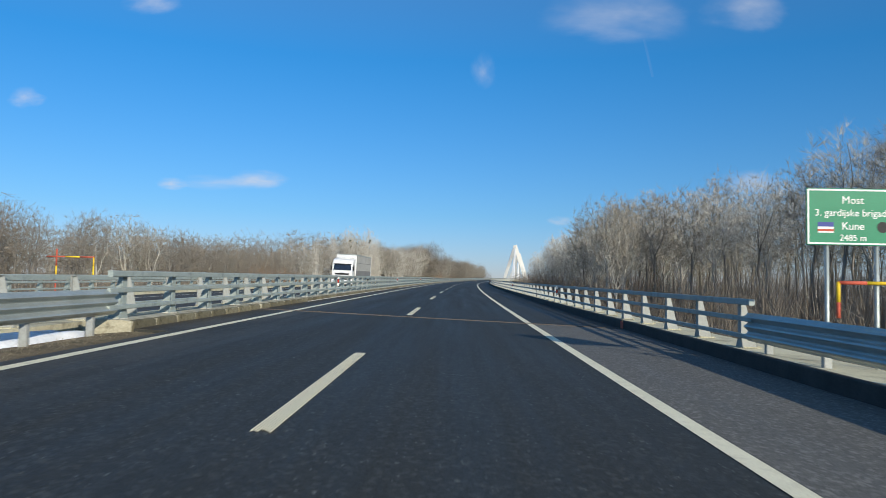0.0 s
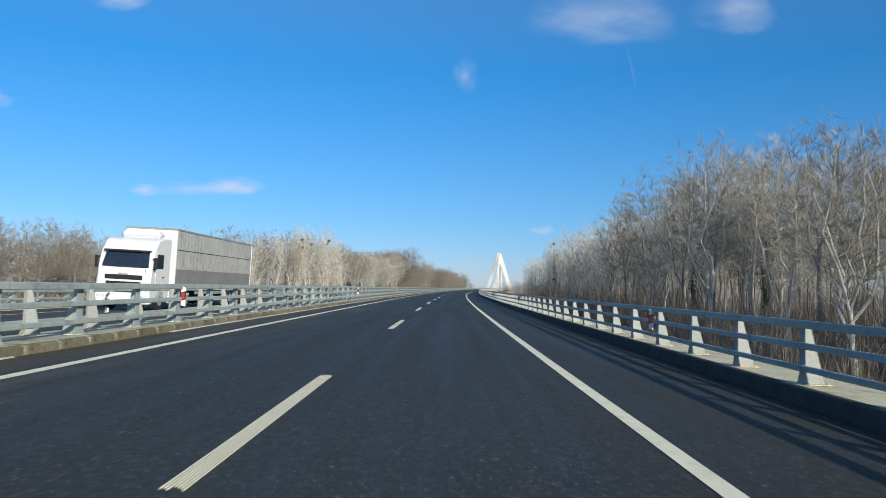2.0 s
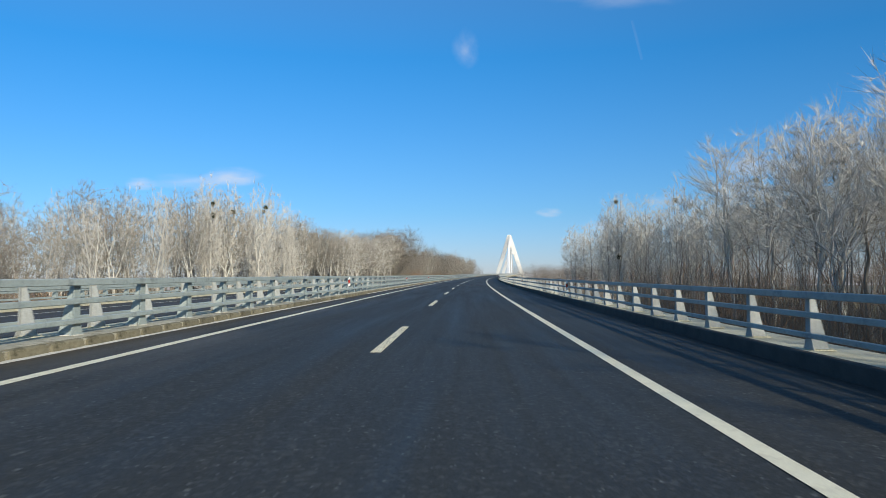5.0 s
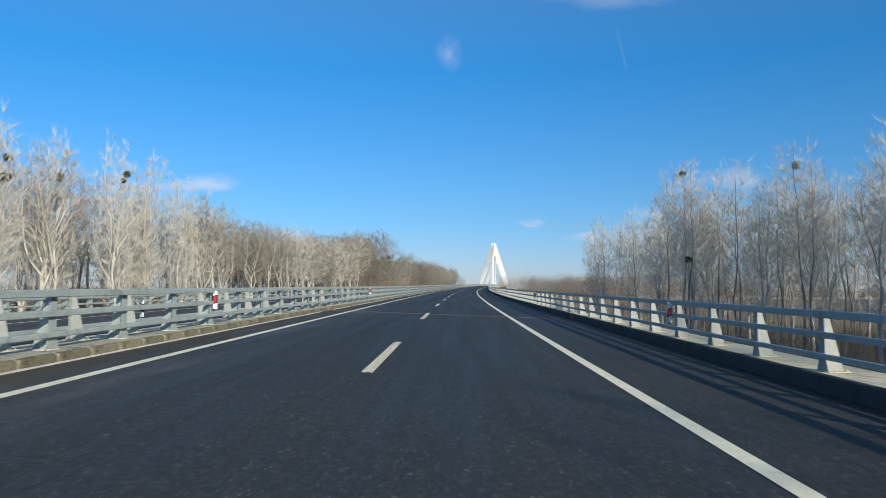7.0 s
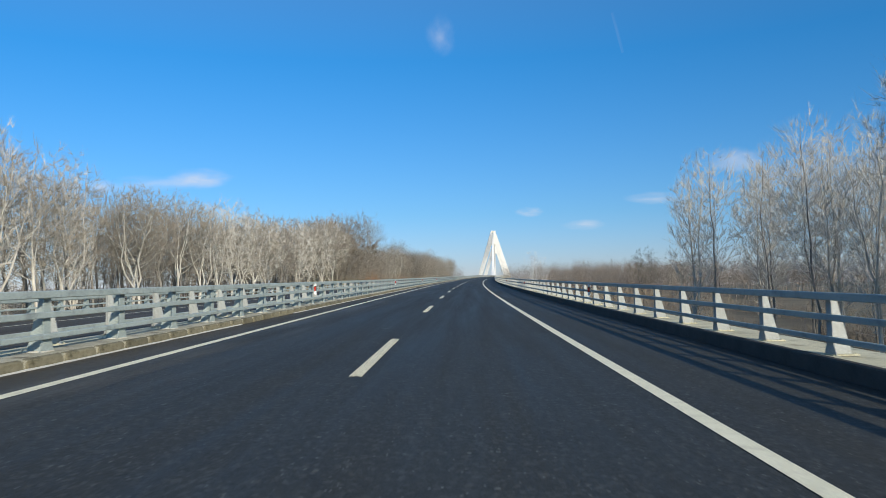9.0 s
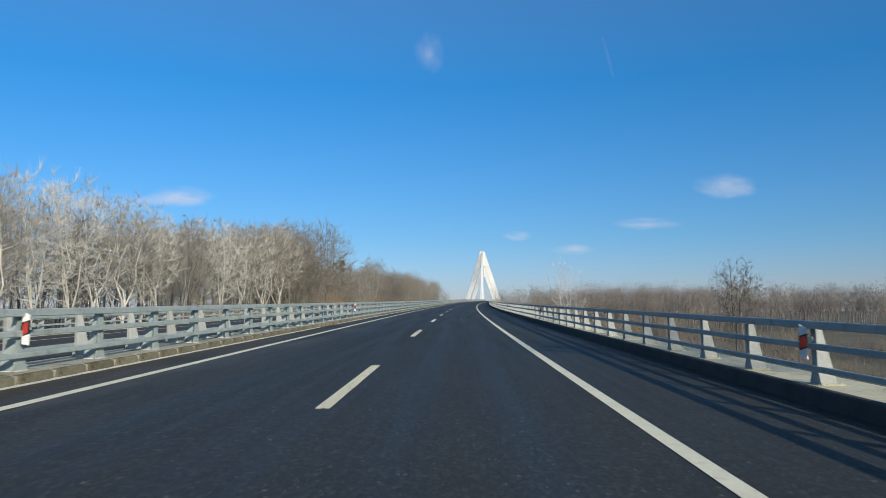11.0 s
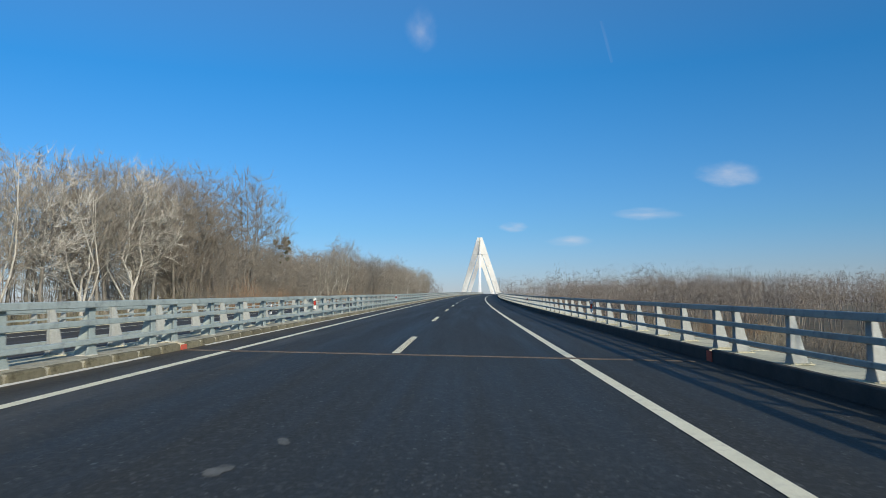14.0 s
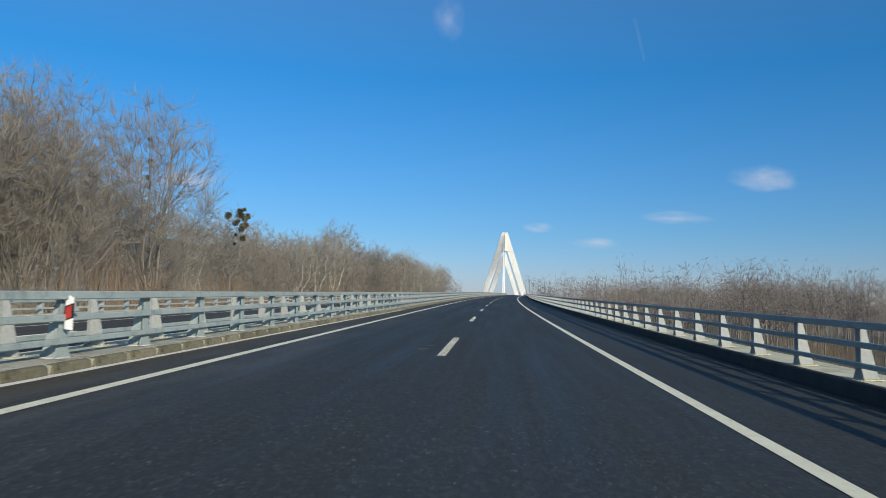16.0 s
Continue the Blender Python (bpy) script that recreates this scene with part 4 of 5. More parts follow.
# ---------------------------------------------------------------- bare trees
class Wood:
    """Collects tapered stems as tubes, three-sided branches and fine twigs."""

    def __init__(self):
        self.v, self.f, self.n = [], [], 0

    def add(self, verts, faces):
        self.v.append(verts)
        self.f.extend((faces + self.n).tolist())
        self.n += len(verts)

    def tube(self, pts, radii, sides):
        pts = np.asarray(pts, float)
        along = np.gradient(pts, axis=0)
        along /= np.linalg.norm(along, axis=1)[:, None] + 1e-9
        a = np.cross(along, (0.31, 0.95, 0.02))
        a /= np.linalg.norm(a, axis=1)[:, None] + 1e-9
        b = np.cross(along, a)
        ang = np.arange(sides) * 2 * np.pi / sides
        rings = pts[:, None] + np.asarray(radii)[:, None, None] * (np.cos(ang)[None, :, None] * a[:, None] + np.sin(ang)[None, :, None] * b[:, None])
        k = np.arange(sides)
        one = np.stack([k, (k + 1) % sides, (k + 1) % sides + sides, k + sides], 1)
        self.add(rings.reshape(-1, 3), np.concatenate([one + i * sides for i in range(len(pts) - 1)]))

    def cones(self, p, q, r):
        """Straight branches, three-sided, running out to points."""
        t = ways(q - p)
        a = ways(np.cross(t, (0.31, 0.95, 0.02))) * np.asarray(r)[:, None]
        b = np.cross(t, a)
        v = np.stack([p + a, p - 0.5 * a + 0.87 * b, p - 0.5 * a - 0.87 * b, q], 1).reshape(-1, 3)
        one = np.array([(0, 1, 3), (1, 2, 3), (2, 0, 3)])
        self.add(v, (np.arange(len(p))[:, None, None] * 4 + one).reshape(-1, 3))

    def twigs(self, rng, p, q, r):
        """Fine tapering twigs, one sliver each, turned every way."""
        a = ways(np.cross(q - p, rng.normal(0, 1, p.shape))) * np.broadcast_to(r, len(p))[:, None]
        v = np.stack([p + a, p - a, q], 1).reshape(-1, 3)
        self.add(v, np.arange(len(v)).reshape(-1, 3))

    def mesh(self, name, mat):
        return mesh_of(name, np.concatenate(self.v), self.f, mat)


def ways(v):
    return v / (np.linalg.norm(v, axis=-1, keepdims=True) + 1e-9)


def reached(rng, a, b, steps, sag, wander):
    """A winding stem from a to b, bowed so that it leaves a flatter and ends steeper."""
    a, b = np.asarray(a, float), np.asarray(b, float)
    u = np.linspace(0, 1, steps + 1)[:, None]
    size = np.linalg.norm(b - a)
    drift = np.cumsum(rng.normal(0, wander * size / steps, (steps + 1, 3)), 0)
    drift -= drift[:1] + (drift[-1:] - drift[:1]) * u
    bow = np.array([[0, 0, -sag * size]]) * (u * (1 - u)) * 4
    return a + (b - a) * u + drift + bow


def grow(rng, tall, trunk, crown, clear=0.4, width=0.2, fork=3, part_at=0.45, limbs=24, points=330, twigs=9, base_r=0.13, limb_r=0.05, twig_r=0.011,
         wander=0.16, lean=0.03, sag=0.10, twig_l=1.0, rise=0.15, root=(0, 0, 0), light=False, pale_limbs=False, steep=(0.25, 0.8)):
    """A bare tree whose crown fills a rounded space: trunk, rising leaders, limbs, branches that reach to points all through the crown, and fine twigs on them."""
    root = np.asarray(root, float)
    low = clear * tall
    mid, span = root + np.array([*(rng.normal(0, lean, 2) * tall), (low + tall) / 2]), np.array([width * tall, width * tall, (tall - low) / 2])
    span = span * np.array([*rng.uniform(0.88, 1.12, 2), 1.0])
    parting = root + np.array([*((mid - root)[:2] * part_at), part_at * tall])
    foot = reached(rng, root, parting, 5, 0.0, wander * 0.5)
    nodes = []
    stems = []
    if fork > 1:
        trunk.tube(foot, base_r * np.array((1.3, 1.02, 0.95, 0.90, 0.86, 0.80)), 4 if light else 7)
        for k in range(fork):
            a = 2 * np.pi * (k + rng.uniform(-0.3, 0.3)) / fork
            far = rng.uniform(0.25, 0.72)
            end = mid + span * np.array([math.cos(a) * far, math.sin(a) * far, 0.93 * math.sqrt(1 - far * far) * rng.uniform(0.85, 1.0)])
            pts = reached(rng, foot[-1 - k % 2], end, 6, sag * 0.7 * far, wander)
            r0 = base_r * 0.82 / math.sqrt(fork) * rng.uniform(0.95, 1.3)
            stems.append((pts, r0 * (1 - 0.9 * np.linspace(0, 1, 7) ** 0.9) + 0.008))
    else:
        pts = np.concatenate([foot[:-1], reached(rng, foot[-1], mid + span * np.array([0, 0, 0.97]), 6, 0.0, wander * 0.4)])
        u = np.linspace(0, 1, len(pts))
        stems.append((pts, base_r * (1 - 0.93 * u ** 0.9 + 0.25 * (u == 0)) + 0.008))
    per = max(1, limbs // len(stems))
    turn = rng.uniform(0, 6.28)
    for pts, rr in stems:
        trunk.tube(pts[::2] if light and len(pts) % 2 else pts, rr[::2] if light and len(pts) % 2 else rr, 3 if light else 6)
        nodes.append(pts[pts[:, 2] > root[2] + low * 0.85])
        first = np.argmax(pts[:, 2] > root[2] + low * 0.9)
        for k in range(per):
            u = first + (len(pts) - 1.25 - first) * (k + rng.uniform(0, 1)) / per
            i = int(max(0, min(u, len(pts) - 2)))
            p = pts[i] + (pts[i + 1] - pts[i]) * (u - i)
            turn += 2.4 + rng.normal(0, 0.4)
            lift = rng.uniform(*steep)
            aim = mid + span * np.array([math.cos(turn) * 0.84, math.sin(turn) * 0.84, 0.0])
            height = p[2] + lift * np.linalg.norm(aim[:2] - p[:2]) + 0.4
            v = min(0.9, abs(height - mid[2]) / span[2])
            ring = math.sqrt(1 - v * v) * 0.84
            end = np.array([mid[0] + span[0] * ring * math.cos(turn), mid[1] + span[1] * ring * math.sin(turn), min(height, mid[2] + 0.9 * span[2])])
            lp = reached(rng, p, end, 4, sag, wander * 0.8)
            r0 = min(rr[i] * 0.55, limb_r)
            if light:
                trunk.cones(lp[:1], lp[-1:], [r0])
            else:
                (crown if pale_limbs else trunk).tube(lp, r0 * np.array((1.0, 0.78, 0.58, 0.4, 0.2)), 3)
            nodes.append(lp[1:])
    nodes = np.concatenate(nodes)
    way = ways(rng.normal(0, 1, (points, 3)))
    ends = mid + span * way * (rng.uniform(0.05, 1, (points, 1)) ** 0.42) * (1 + 0.10 * rng.normal(0, 1, (points, 1)).clip(-1, 1))
    gap = ends[:, None] - nodes[None]
    cost = np.linalg.norm(gap, axis=2) + 0.9 * np.maximum(0, 0.35 * np.linalg.norm(gap[..., :2], axis=2) - gap[..., 2])
    q = nodes[np.argmin(cost, 1)] + rng.normal(0, 0.15, (points, 3))
    d = ends - q
    size = np.linalg.norm(d, axis=1)
    if light:
        crown.twigs(rng, q, ends, twig_r * 1.2)
    else:
        crown.cones(q, ends, np.minimum(0.022, 0.0035 * size + 0.006))
    f = rng.uniform(0.3, 1.0, (points, twigs, 1))
    z = (q[:, None] + d[:, None] * f).reshape(-1, 3)
    td = ways(np.repeat(ways(d), twigs, 0) + 0.8 * ways(rng.normal(0, 1, z.shape)) + 0.35 * np.repeat(way, twigs, 0) + np.array([0, 0, rise]))
    tl = rng.uniform(0.025, 0.085, len(z)) * tall * (0.55 + 1.6 * width) * twig_l
    crown.twigs(rng, z, z + td * tl[:, None], twig_r)


STYLES = {
    # narrow poplar, upswept
    "poplar": dict(clear=0.16, width=0.12, fork=2, part_at=0.25, limbs=40, points=400, twigs=10, rise=1.0, steep=(1.0, 2.2), base_r=0.18, limb_r=0.04, twig_r=0.0112, sag=0.02, lean=0.01, pale_limbs=True),
    # plantation poplar with a clean stem
    "stem_poplar": dict(clear=0.36, width=0.165, fork=1, limbs=28, points=300, twigs=10, base_r=0.12, limb_r=0.028, twig_r=0.0115, sag=0.06, lean=0.012, rise=0.9, steep=(0.8, 1.7), pale_limbs=True),
    # forest tree, its winding stem parting in the crown
    "forest": dict(clear=0.42, width=0.20, fork=3, part_at=0.50, limbs=24, points=340, twigs=12, rise=0.6, steep=(0.4, 1.1), base_r=0.165, limb_r=0.052, twig_r=0.0112),
    # forest tree that divides low into a few rising stems
    "parted": dict(clear=0.40, width=0.215, fork=4, part_at=0.38, limbs=26, points=350, twigs=12, rise=0.6, steep=(0.4, 1.1), base_r=0.20, limb_r=0.056, twig_r=0.0112, wander=0.2),
    # wide rounded crown on many rising stems
    "broad": dict(clear=0.24, width=0.26, fork=9, part_at=0.22, limbs=72, points=1150, twigs=12, base_r=0.27, limb_r=0.045, twig_r=0.0095, sag=0.14, wander=0.1, lean=0.01, rise=0.5, steep=(0.5, 1.3)),
    # half-dead tree with a few short limbs
    "snag": dict(clear=0.5, width=0.10, fork=1, limbs=16, points=50, twigs=5, base_r=0.13, limb_r=0.04, twig_r=0.014),
    # small birch
    "birch": dict(clear=0.10, width=0.17, fork=4, part_at=0.06, limbs=40, points=330, twigs=9, steep=(1.0, 2.2), base_r=0.08, limb_r=0.018, twig_r=0.0075, sag=-0.05, rise=0.9, wander=0.1, twig_l=0.8),
}


def fitted(tall, *woods):
    top = max(float(v[:, 2].max()) for w in woods for v in w.v)
    for w in woods:
        w.v = [v * (1, 1, tall / top) for v in w.v]


def tree_model(style, seed, trunk_mat, twig_mat, label, tall=20.0, coarse=False):
    rng = np.random.default_rng(seed)
    trunk, crown = Wood(), Wood()
    shape = dict(STYLES[style])
    if coarse:                                   # for the depth of the wood: fewer, stouter twigs
        shape.update(limbs=int(shape["limbs"] * 0.6), points=int(shape["points"] * 0.5), twigs=7, twig_r=shape["twig_r"] * 1.6)
    grow(rng, tall, trunk, crown, **shape)
    fitted(tall, trunk, crown)
    return trunk.mesh("trunk", trunk_mat), crown.mesh("crown", twig_mat), label


MODELS, COARSE = {}, {}
for kind, style, seeds, tm, cm, label in (
        ("poplar", "poplar", (11, 12, 13), BARK_PALE, TWIG_SILVER, "tall narrow bare poplar with pale upswept branches"),
        ("stem_poplar", "stem_poplar", (21, 22, 23, 24), BARK_GREY, TWIG_SILVER, "slender bare plantation poplar with a clean stem"),
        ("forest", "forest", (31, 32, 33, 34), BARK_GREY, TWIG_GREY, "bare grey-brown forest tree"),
        ("pale", "forest", (35, 36), BARK_PALE, TWIG_PALE, "bare pale-barked forest tree"),
        ("pale", "parted", (37, 38, 39, 40), BARK_PALE, TWIG_PALE, "bare pale-barked tree parting into rising stems"),
        ("silver", "parted", (71, 72, 73), BARK_PALE, TWIG_SILVER, "bare tree with a silvery domed crown"),
        ("silver", "forest", (74, 75), BARK_GREY, TWIG_SILVER, "bare grey-stemmed tree with a silvery crown"),
        ("broad", "broad", (41, 42), BARK_GREY, TWIG_GREY, "large bare tree with a wide many-stemmed crown"),
        ("snag", "snag", (61, 62), BARK_DARK, BARK_DARK, "lone half-dead tree with short bare limbs"),
        ("dark", "parted", (81,), BARK_DARK, BARK_DARK, "small dark bare tree with a rounded crown"),
        ("birch", "birch", (51,), BARK_WHITE, BARK_WHITE, "small white-barked bare birch")):
    MODELS.setdefault(kind, []).extend(tree_model(style, k, tm, cm, label) for k in seeds)
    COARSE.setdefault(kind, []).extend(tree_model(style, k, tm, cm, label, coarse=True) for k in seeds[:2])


def ball_of_twigs(rng, r):
    w = Wood()
    a = ways(rng.normal(0, 1, (260, 3)))
    b = ways(a + rng.normal(0, 0.5, a.shape))
    w.twigs(rng, a * r * rng.uniform(0.05, 0.5, (260, 1)), b * r * rng.uniform(0.7, 1.05, (260, 1)), r * 0.09)
    return w.mesh("mistletoe", MISTLETOE)


BALLS = [ball_of_twigs(np.random.default_rng(k), 0.55) for k in (1, 2)]


def ivy_mesh():
    """A sleeve of small leaves round the lower trunk."""
    rng = np.random.default_rng(8)
    w = Wood()
    z = 12.5 * rng.uniform(0, 1, 1500) ** 0.9
    a = rng.uniform(0, 6.283, 1500)
    r = (0.25 + 0.75 * rng.uniform(0, 1, 1500)) * (0.95 - 0.045 * z) * (0.8 + 0.4 * np.sin(z * 1.7))
    p = np.stack([r * np.cos(a), r * np.sin(a), z], 1)
    w.twigs(rng, p, p + rng.normal(0, 0.12, p.shape), 0.07)
    return w.mesh("ivy", IVY)


IVY_MESH = ivy_mesh()
TREES = random.Random(77)


DEEPER = []


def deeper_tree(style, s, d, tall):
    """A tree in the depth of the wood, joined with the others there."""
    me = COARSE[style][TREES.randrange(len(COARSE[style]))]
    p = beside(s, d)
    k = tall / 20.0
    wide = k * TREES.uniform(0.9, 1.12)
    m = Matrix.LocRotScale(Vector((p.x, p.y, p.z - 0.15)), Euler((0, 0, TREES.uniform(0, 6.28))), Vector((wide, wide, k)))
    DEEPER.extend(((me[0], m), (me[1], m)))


def join_deeper(label):
    """All the deeper trees as one mesh."""
    mats, cache = [], {}
    co, corner, first, total, slot = [], [], [], [], []
    nv = nl = 0
    for me, m in DEEPER:
        if me.name not in cache:
            v = np.empty(len(me.vertices) * 3, np.float32)
            me.vertices.foreach_get("co", v)
            c, n = np.empty(len(me.loops), np.int32), np.empty(len(me.polygons), np.int32)
            me.loops.foreach_get("vertex_index", c)
            me.polygons.foreach_get("loop_total", n)
            if me.materials[0] not in mats:
                mats.append(me.materials[0])
            cache[me.name] = (v.reshape(-1, 3), c, n, mats.index(me.materials[0]))
        v, c, n, k = cache[me.name]
        a = np.array(m)
        co.append(v @ a[:3, :3].T + a[:3, 3])
        corner.append(c + nv)
        first.append(nl + np.concatenate([[0], np.cumsum(n)[:-1]]))
        total.append(n)
        slot.append(np.full(len(n), k))
        nv, nl = nv + len(v), nl + len(c)
    me = bpy.data.meshes.new("woodland")
    for mat in mats:
        me.materials.append(mat)
    count = sum(len(n) for n in total)
    me.vertices.add(nv)
    me.loops.add(nl)
    me.polygons.add(count)
    me.vertices.foreach_set("co", np.concatenate(co).astype(np.float32).ravel())
    me.loops.foreach_set("vertex_index", np.concatenate(corner).astype(np.int32))
    me.polygons.foreach_set("loop_start", np.concatenate(first).astype(np.int32))
    me.polygons.foreach_set("material_index", np.concatenate(slot).astype(np.int32))
    me.update(calc_edges=True)
    tagged(put("woodland", me), label, "woodland", kind="stuff")


def tree(style, s, d, tall, pick=None, balls=(), group="trees"):
    me = MODELS[style][TREES.randrange(len(MODELS[style])) if pick is None else pick]
    p = beside(s, d)
    k = tall / 20.0
    wide = k * TREES.uniform(0.9, 1.12)
    root = new("tree")
    root.matrix_basis = Matrix.LocRotScale(Vector((p.x, p.y, p.z - 0.15)), Euler((0, 0, TREES.uniform(0, 6.28))), Vector((wide, wide, k)))
    tagged(root, me[2], "tree", group)
    put("trunk", me[0], root)
    put("crown", me[1], root)
    turn = root.matrix_basis.inverted()
    for (bs, bd, bz, r) in balls:
        q = on_road(bs, bd)
        c = put("mistletoe", BALLS[TREES.randrange(2)], root, turn @ Matrix.Translation((q.x, q.y, bz)) @ Matrix.Diagonal((r / 0.55, r / 0.55, r / 0.55, 1)), "dark green mistletoe ball")
    return root


# woodland blocks: many simple trees joined, for what stands behind the first rows
def block(seed, size, count, tall, mat, spread=0.14, **over):
    rng = np.random.default_rng(seed)
    w = Wood()
    base = dict(clear=0.34, width=0.19, fork=3, part_at=0.42, limbs=9, points=66, twigs=7, base_r=0.10, limb_r=0.03, twig_r=0.024, light=True)
    base.update(over)
    for i in range(count):
        x, y = rng.uniform(-size / 2, size / 2, 2)
        h = tall * rng.uniform(1 - spread, 1 + spread * 0.5)
        grow(rng, h, w, w, root=(x, y, -0.3), **base)
    fitted(1.02 * tall, w)
    return w.mesh("woodland", mat)


BLOCKS = {
    "pale": [block(101, 30, 26, 20, WOOD_PALE), block(102, 30, 26, 20, WOOD_PALE)],
    "brown": [block(103, 30, 26, 20, WOOD_BROWN), block(104, 30, 26, 20, WOOD_BROWN)],
    "open": [block(105, 30, 14, 20, WOOD_PALE, clear=0.45, fork=1)],
    "far": [block(k, 60, 40, 20, WOOD_HAZED, spread=0.16, limbs=12, points=130, twigs=6, width=0.26, twig_r=0.018, base_r=0.12, clear=0.3, twig_l=0.5, rise=0.5, steep=(0.5, 1.3)) for k in (106, 107)],
    "horizon": [block(108, 60, 40, 20, WOOD_HAZED, limbs=4, points=20, twigs=5, width=0.26, twig_r=0.2, base_r=0.2, clear=0.1)],
}
BLOCKY = random.Random(5)


def woodland(kind, s, d, tall, label, size=1.0, pos=None):
    me = BLOCKS[kind][BLOCKY.randrange(len(BLOCKS[kind]))]
    p = beside(s, d) if pos is None else Vector((pos[0], pos[1], ground_z(*pos)))
    m = Matrix.LocRotScale(p, Euler((0, 0, math.radians(BLOCKY.choice((0, 90, 180, 270)) + BLOCKY.uniform(-12, 12)))), Vector((size, size, tall / 20.0)))
    tagged(put("woodland", me, at=m), label, "woodland", kind="stuff")


def scrub_mesh(seed, mat, length, depth, stems, tall):
    rng = np.random.default_rng(seed)
    w = Wood()
    p = np.stack([rng.uniform(-depth / 2, depth / 2, stems), rng.uniform(-length / 2, length / 2, stems), np.full(stems, -0.2)], 1)
    h = tall * rng.uniform(0.45, 1.0, stems)[:, None]
    e = p + np.concatenate([rng.normal(0, 0.09, (stems, 2)) * h, h], 1)
    w.twigs(rng, p, e, 0.021)
    q = (p[:, None] + (e - p)[:, None] * rng.uniform(0.2, 0.95, (stems, 6, 1))).reshape(-1, 3)
    out = np.concatenate([rng.normal(0, 0.26, (len(q), 2)), rng.uniform(0.3, 0.8, (len(q), 1))], 1)
    w.twigs(rng, q, q + out * np.repeat(h, 6, 0) * 0.40, 0.013)
    return w.mesh("undergrowth", mat)


SCRUB = {"red": [scrub_mesh(201, SCRUB_RED, 16, 6, 300, 6.0), scrub_mesh(202, SCRUB_RED, 16, 6, 300, 6.0)],
         "dry": [scrub_mesh(203, SCRUB_DRY, 16, 6, 230, 6.0), scrub_mesh(204, SCRUB_DRY, 16, 6, 230, 6.0)],
         "olive": [scrub_mesh(206, SCRUB_OLIVE, 16, 6, 300, 6.0)],
         "dark": [scrub_mesh(208, SCRUB_SHADED, 16, 6, 300, 6.0), scrub_mesh(209, SCRUB_SHADED, 16, 6, 300, 6.0)],
         "brown": [scrub_mesh(205, SCRUB_BROWN, 16, 6, 300, 6.0), scrub_mesh(207, SCRUB_BROWN, 16, 6, 300, 6.0)]}


def undergrowth(kind, s, d, tall, label="dense bare undergrowth at the wood's edge"):
    me = SCRUB[kind][BLOCKY.randrange(len(SCRUB[kind]))]
    p = beside(s, d)
    m = Matrix.LocRotScale(p, Euler((0, 0, math.radians(heading(s) + BLOCKY.choice((0, 180)) + BLOCKY.uniform(-10, 10)))), Vector((1, 1, tall / 6.0)))
    tagged(put("undergrowth", me, at=m), label, "undergrowth", kind="stuff")


def top_at(s, table):
    return float(np.interp(s, [a for a, _, _ in table], [c for _, _, c in table]))


def edge_at(s, table):
    return float(np.interp(s, [a for a, _, _ in table], [b for _, b, _ in table]))


# the wood's edge along the road: station, distance from the lane line, height of the tops above datum
LEFT_EDGE = ((-20, -47, 11), (100, -46, 12), (215, -52, 13), (250, -45, 22), (276, -44, 23.5), (300, -43, 23.6), (320, -43, 23.4), (347, -43, 23), (389, -44, 24.8), (413, -45, 24.6), (430, -46, 25), (445, -47, 27.3), (462, -45, 29.5), (490, -46, 33),
             (512, -48, 35), (530, -52, 34), (550, -55, 29), (571, -54, 26), (600, -52, 27), (630, -52, 29.5), (664, -52, 33), (690, -50, 31), (705, -49, 33), (735, -47, 31), (770, -46, 34), (930, -40, 34))
RIGHT_EDGE = ((-30, 50, 20), (60, 43, 21), (100, 34, 21), (120, 28, 20.5), (160, 27.5, 21.8), (208, 28, 21.5), (216, 64, 21), (262, 40, 21.5), (283, 31, 21), (325, 26, 19.5))


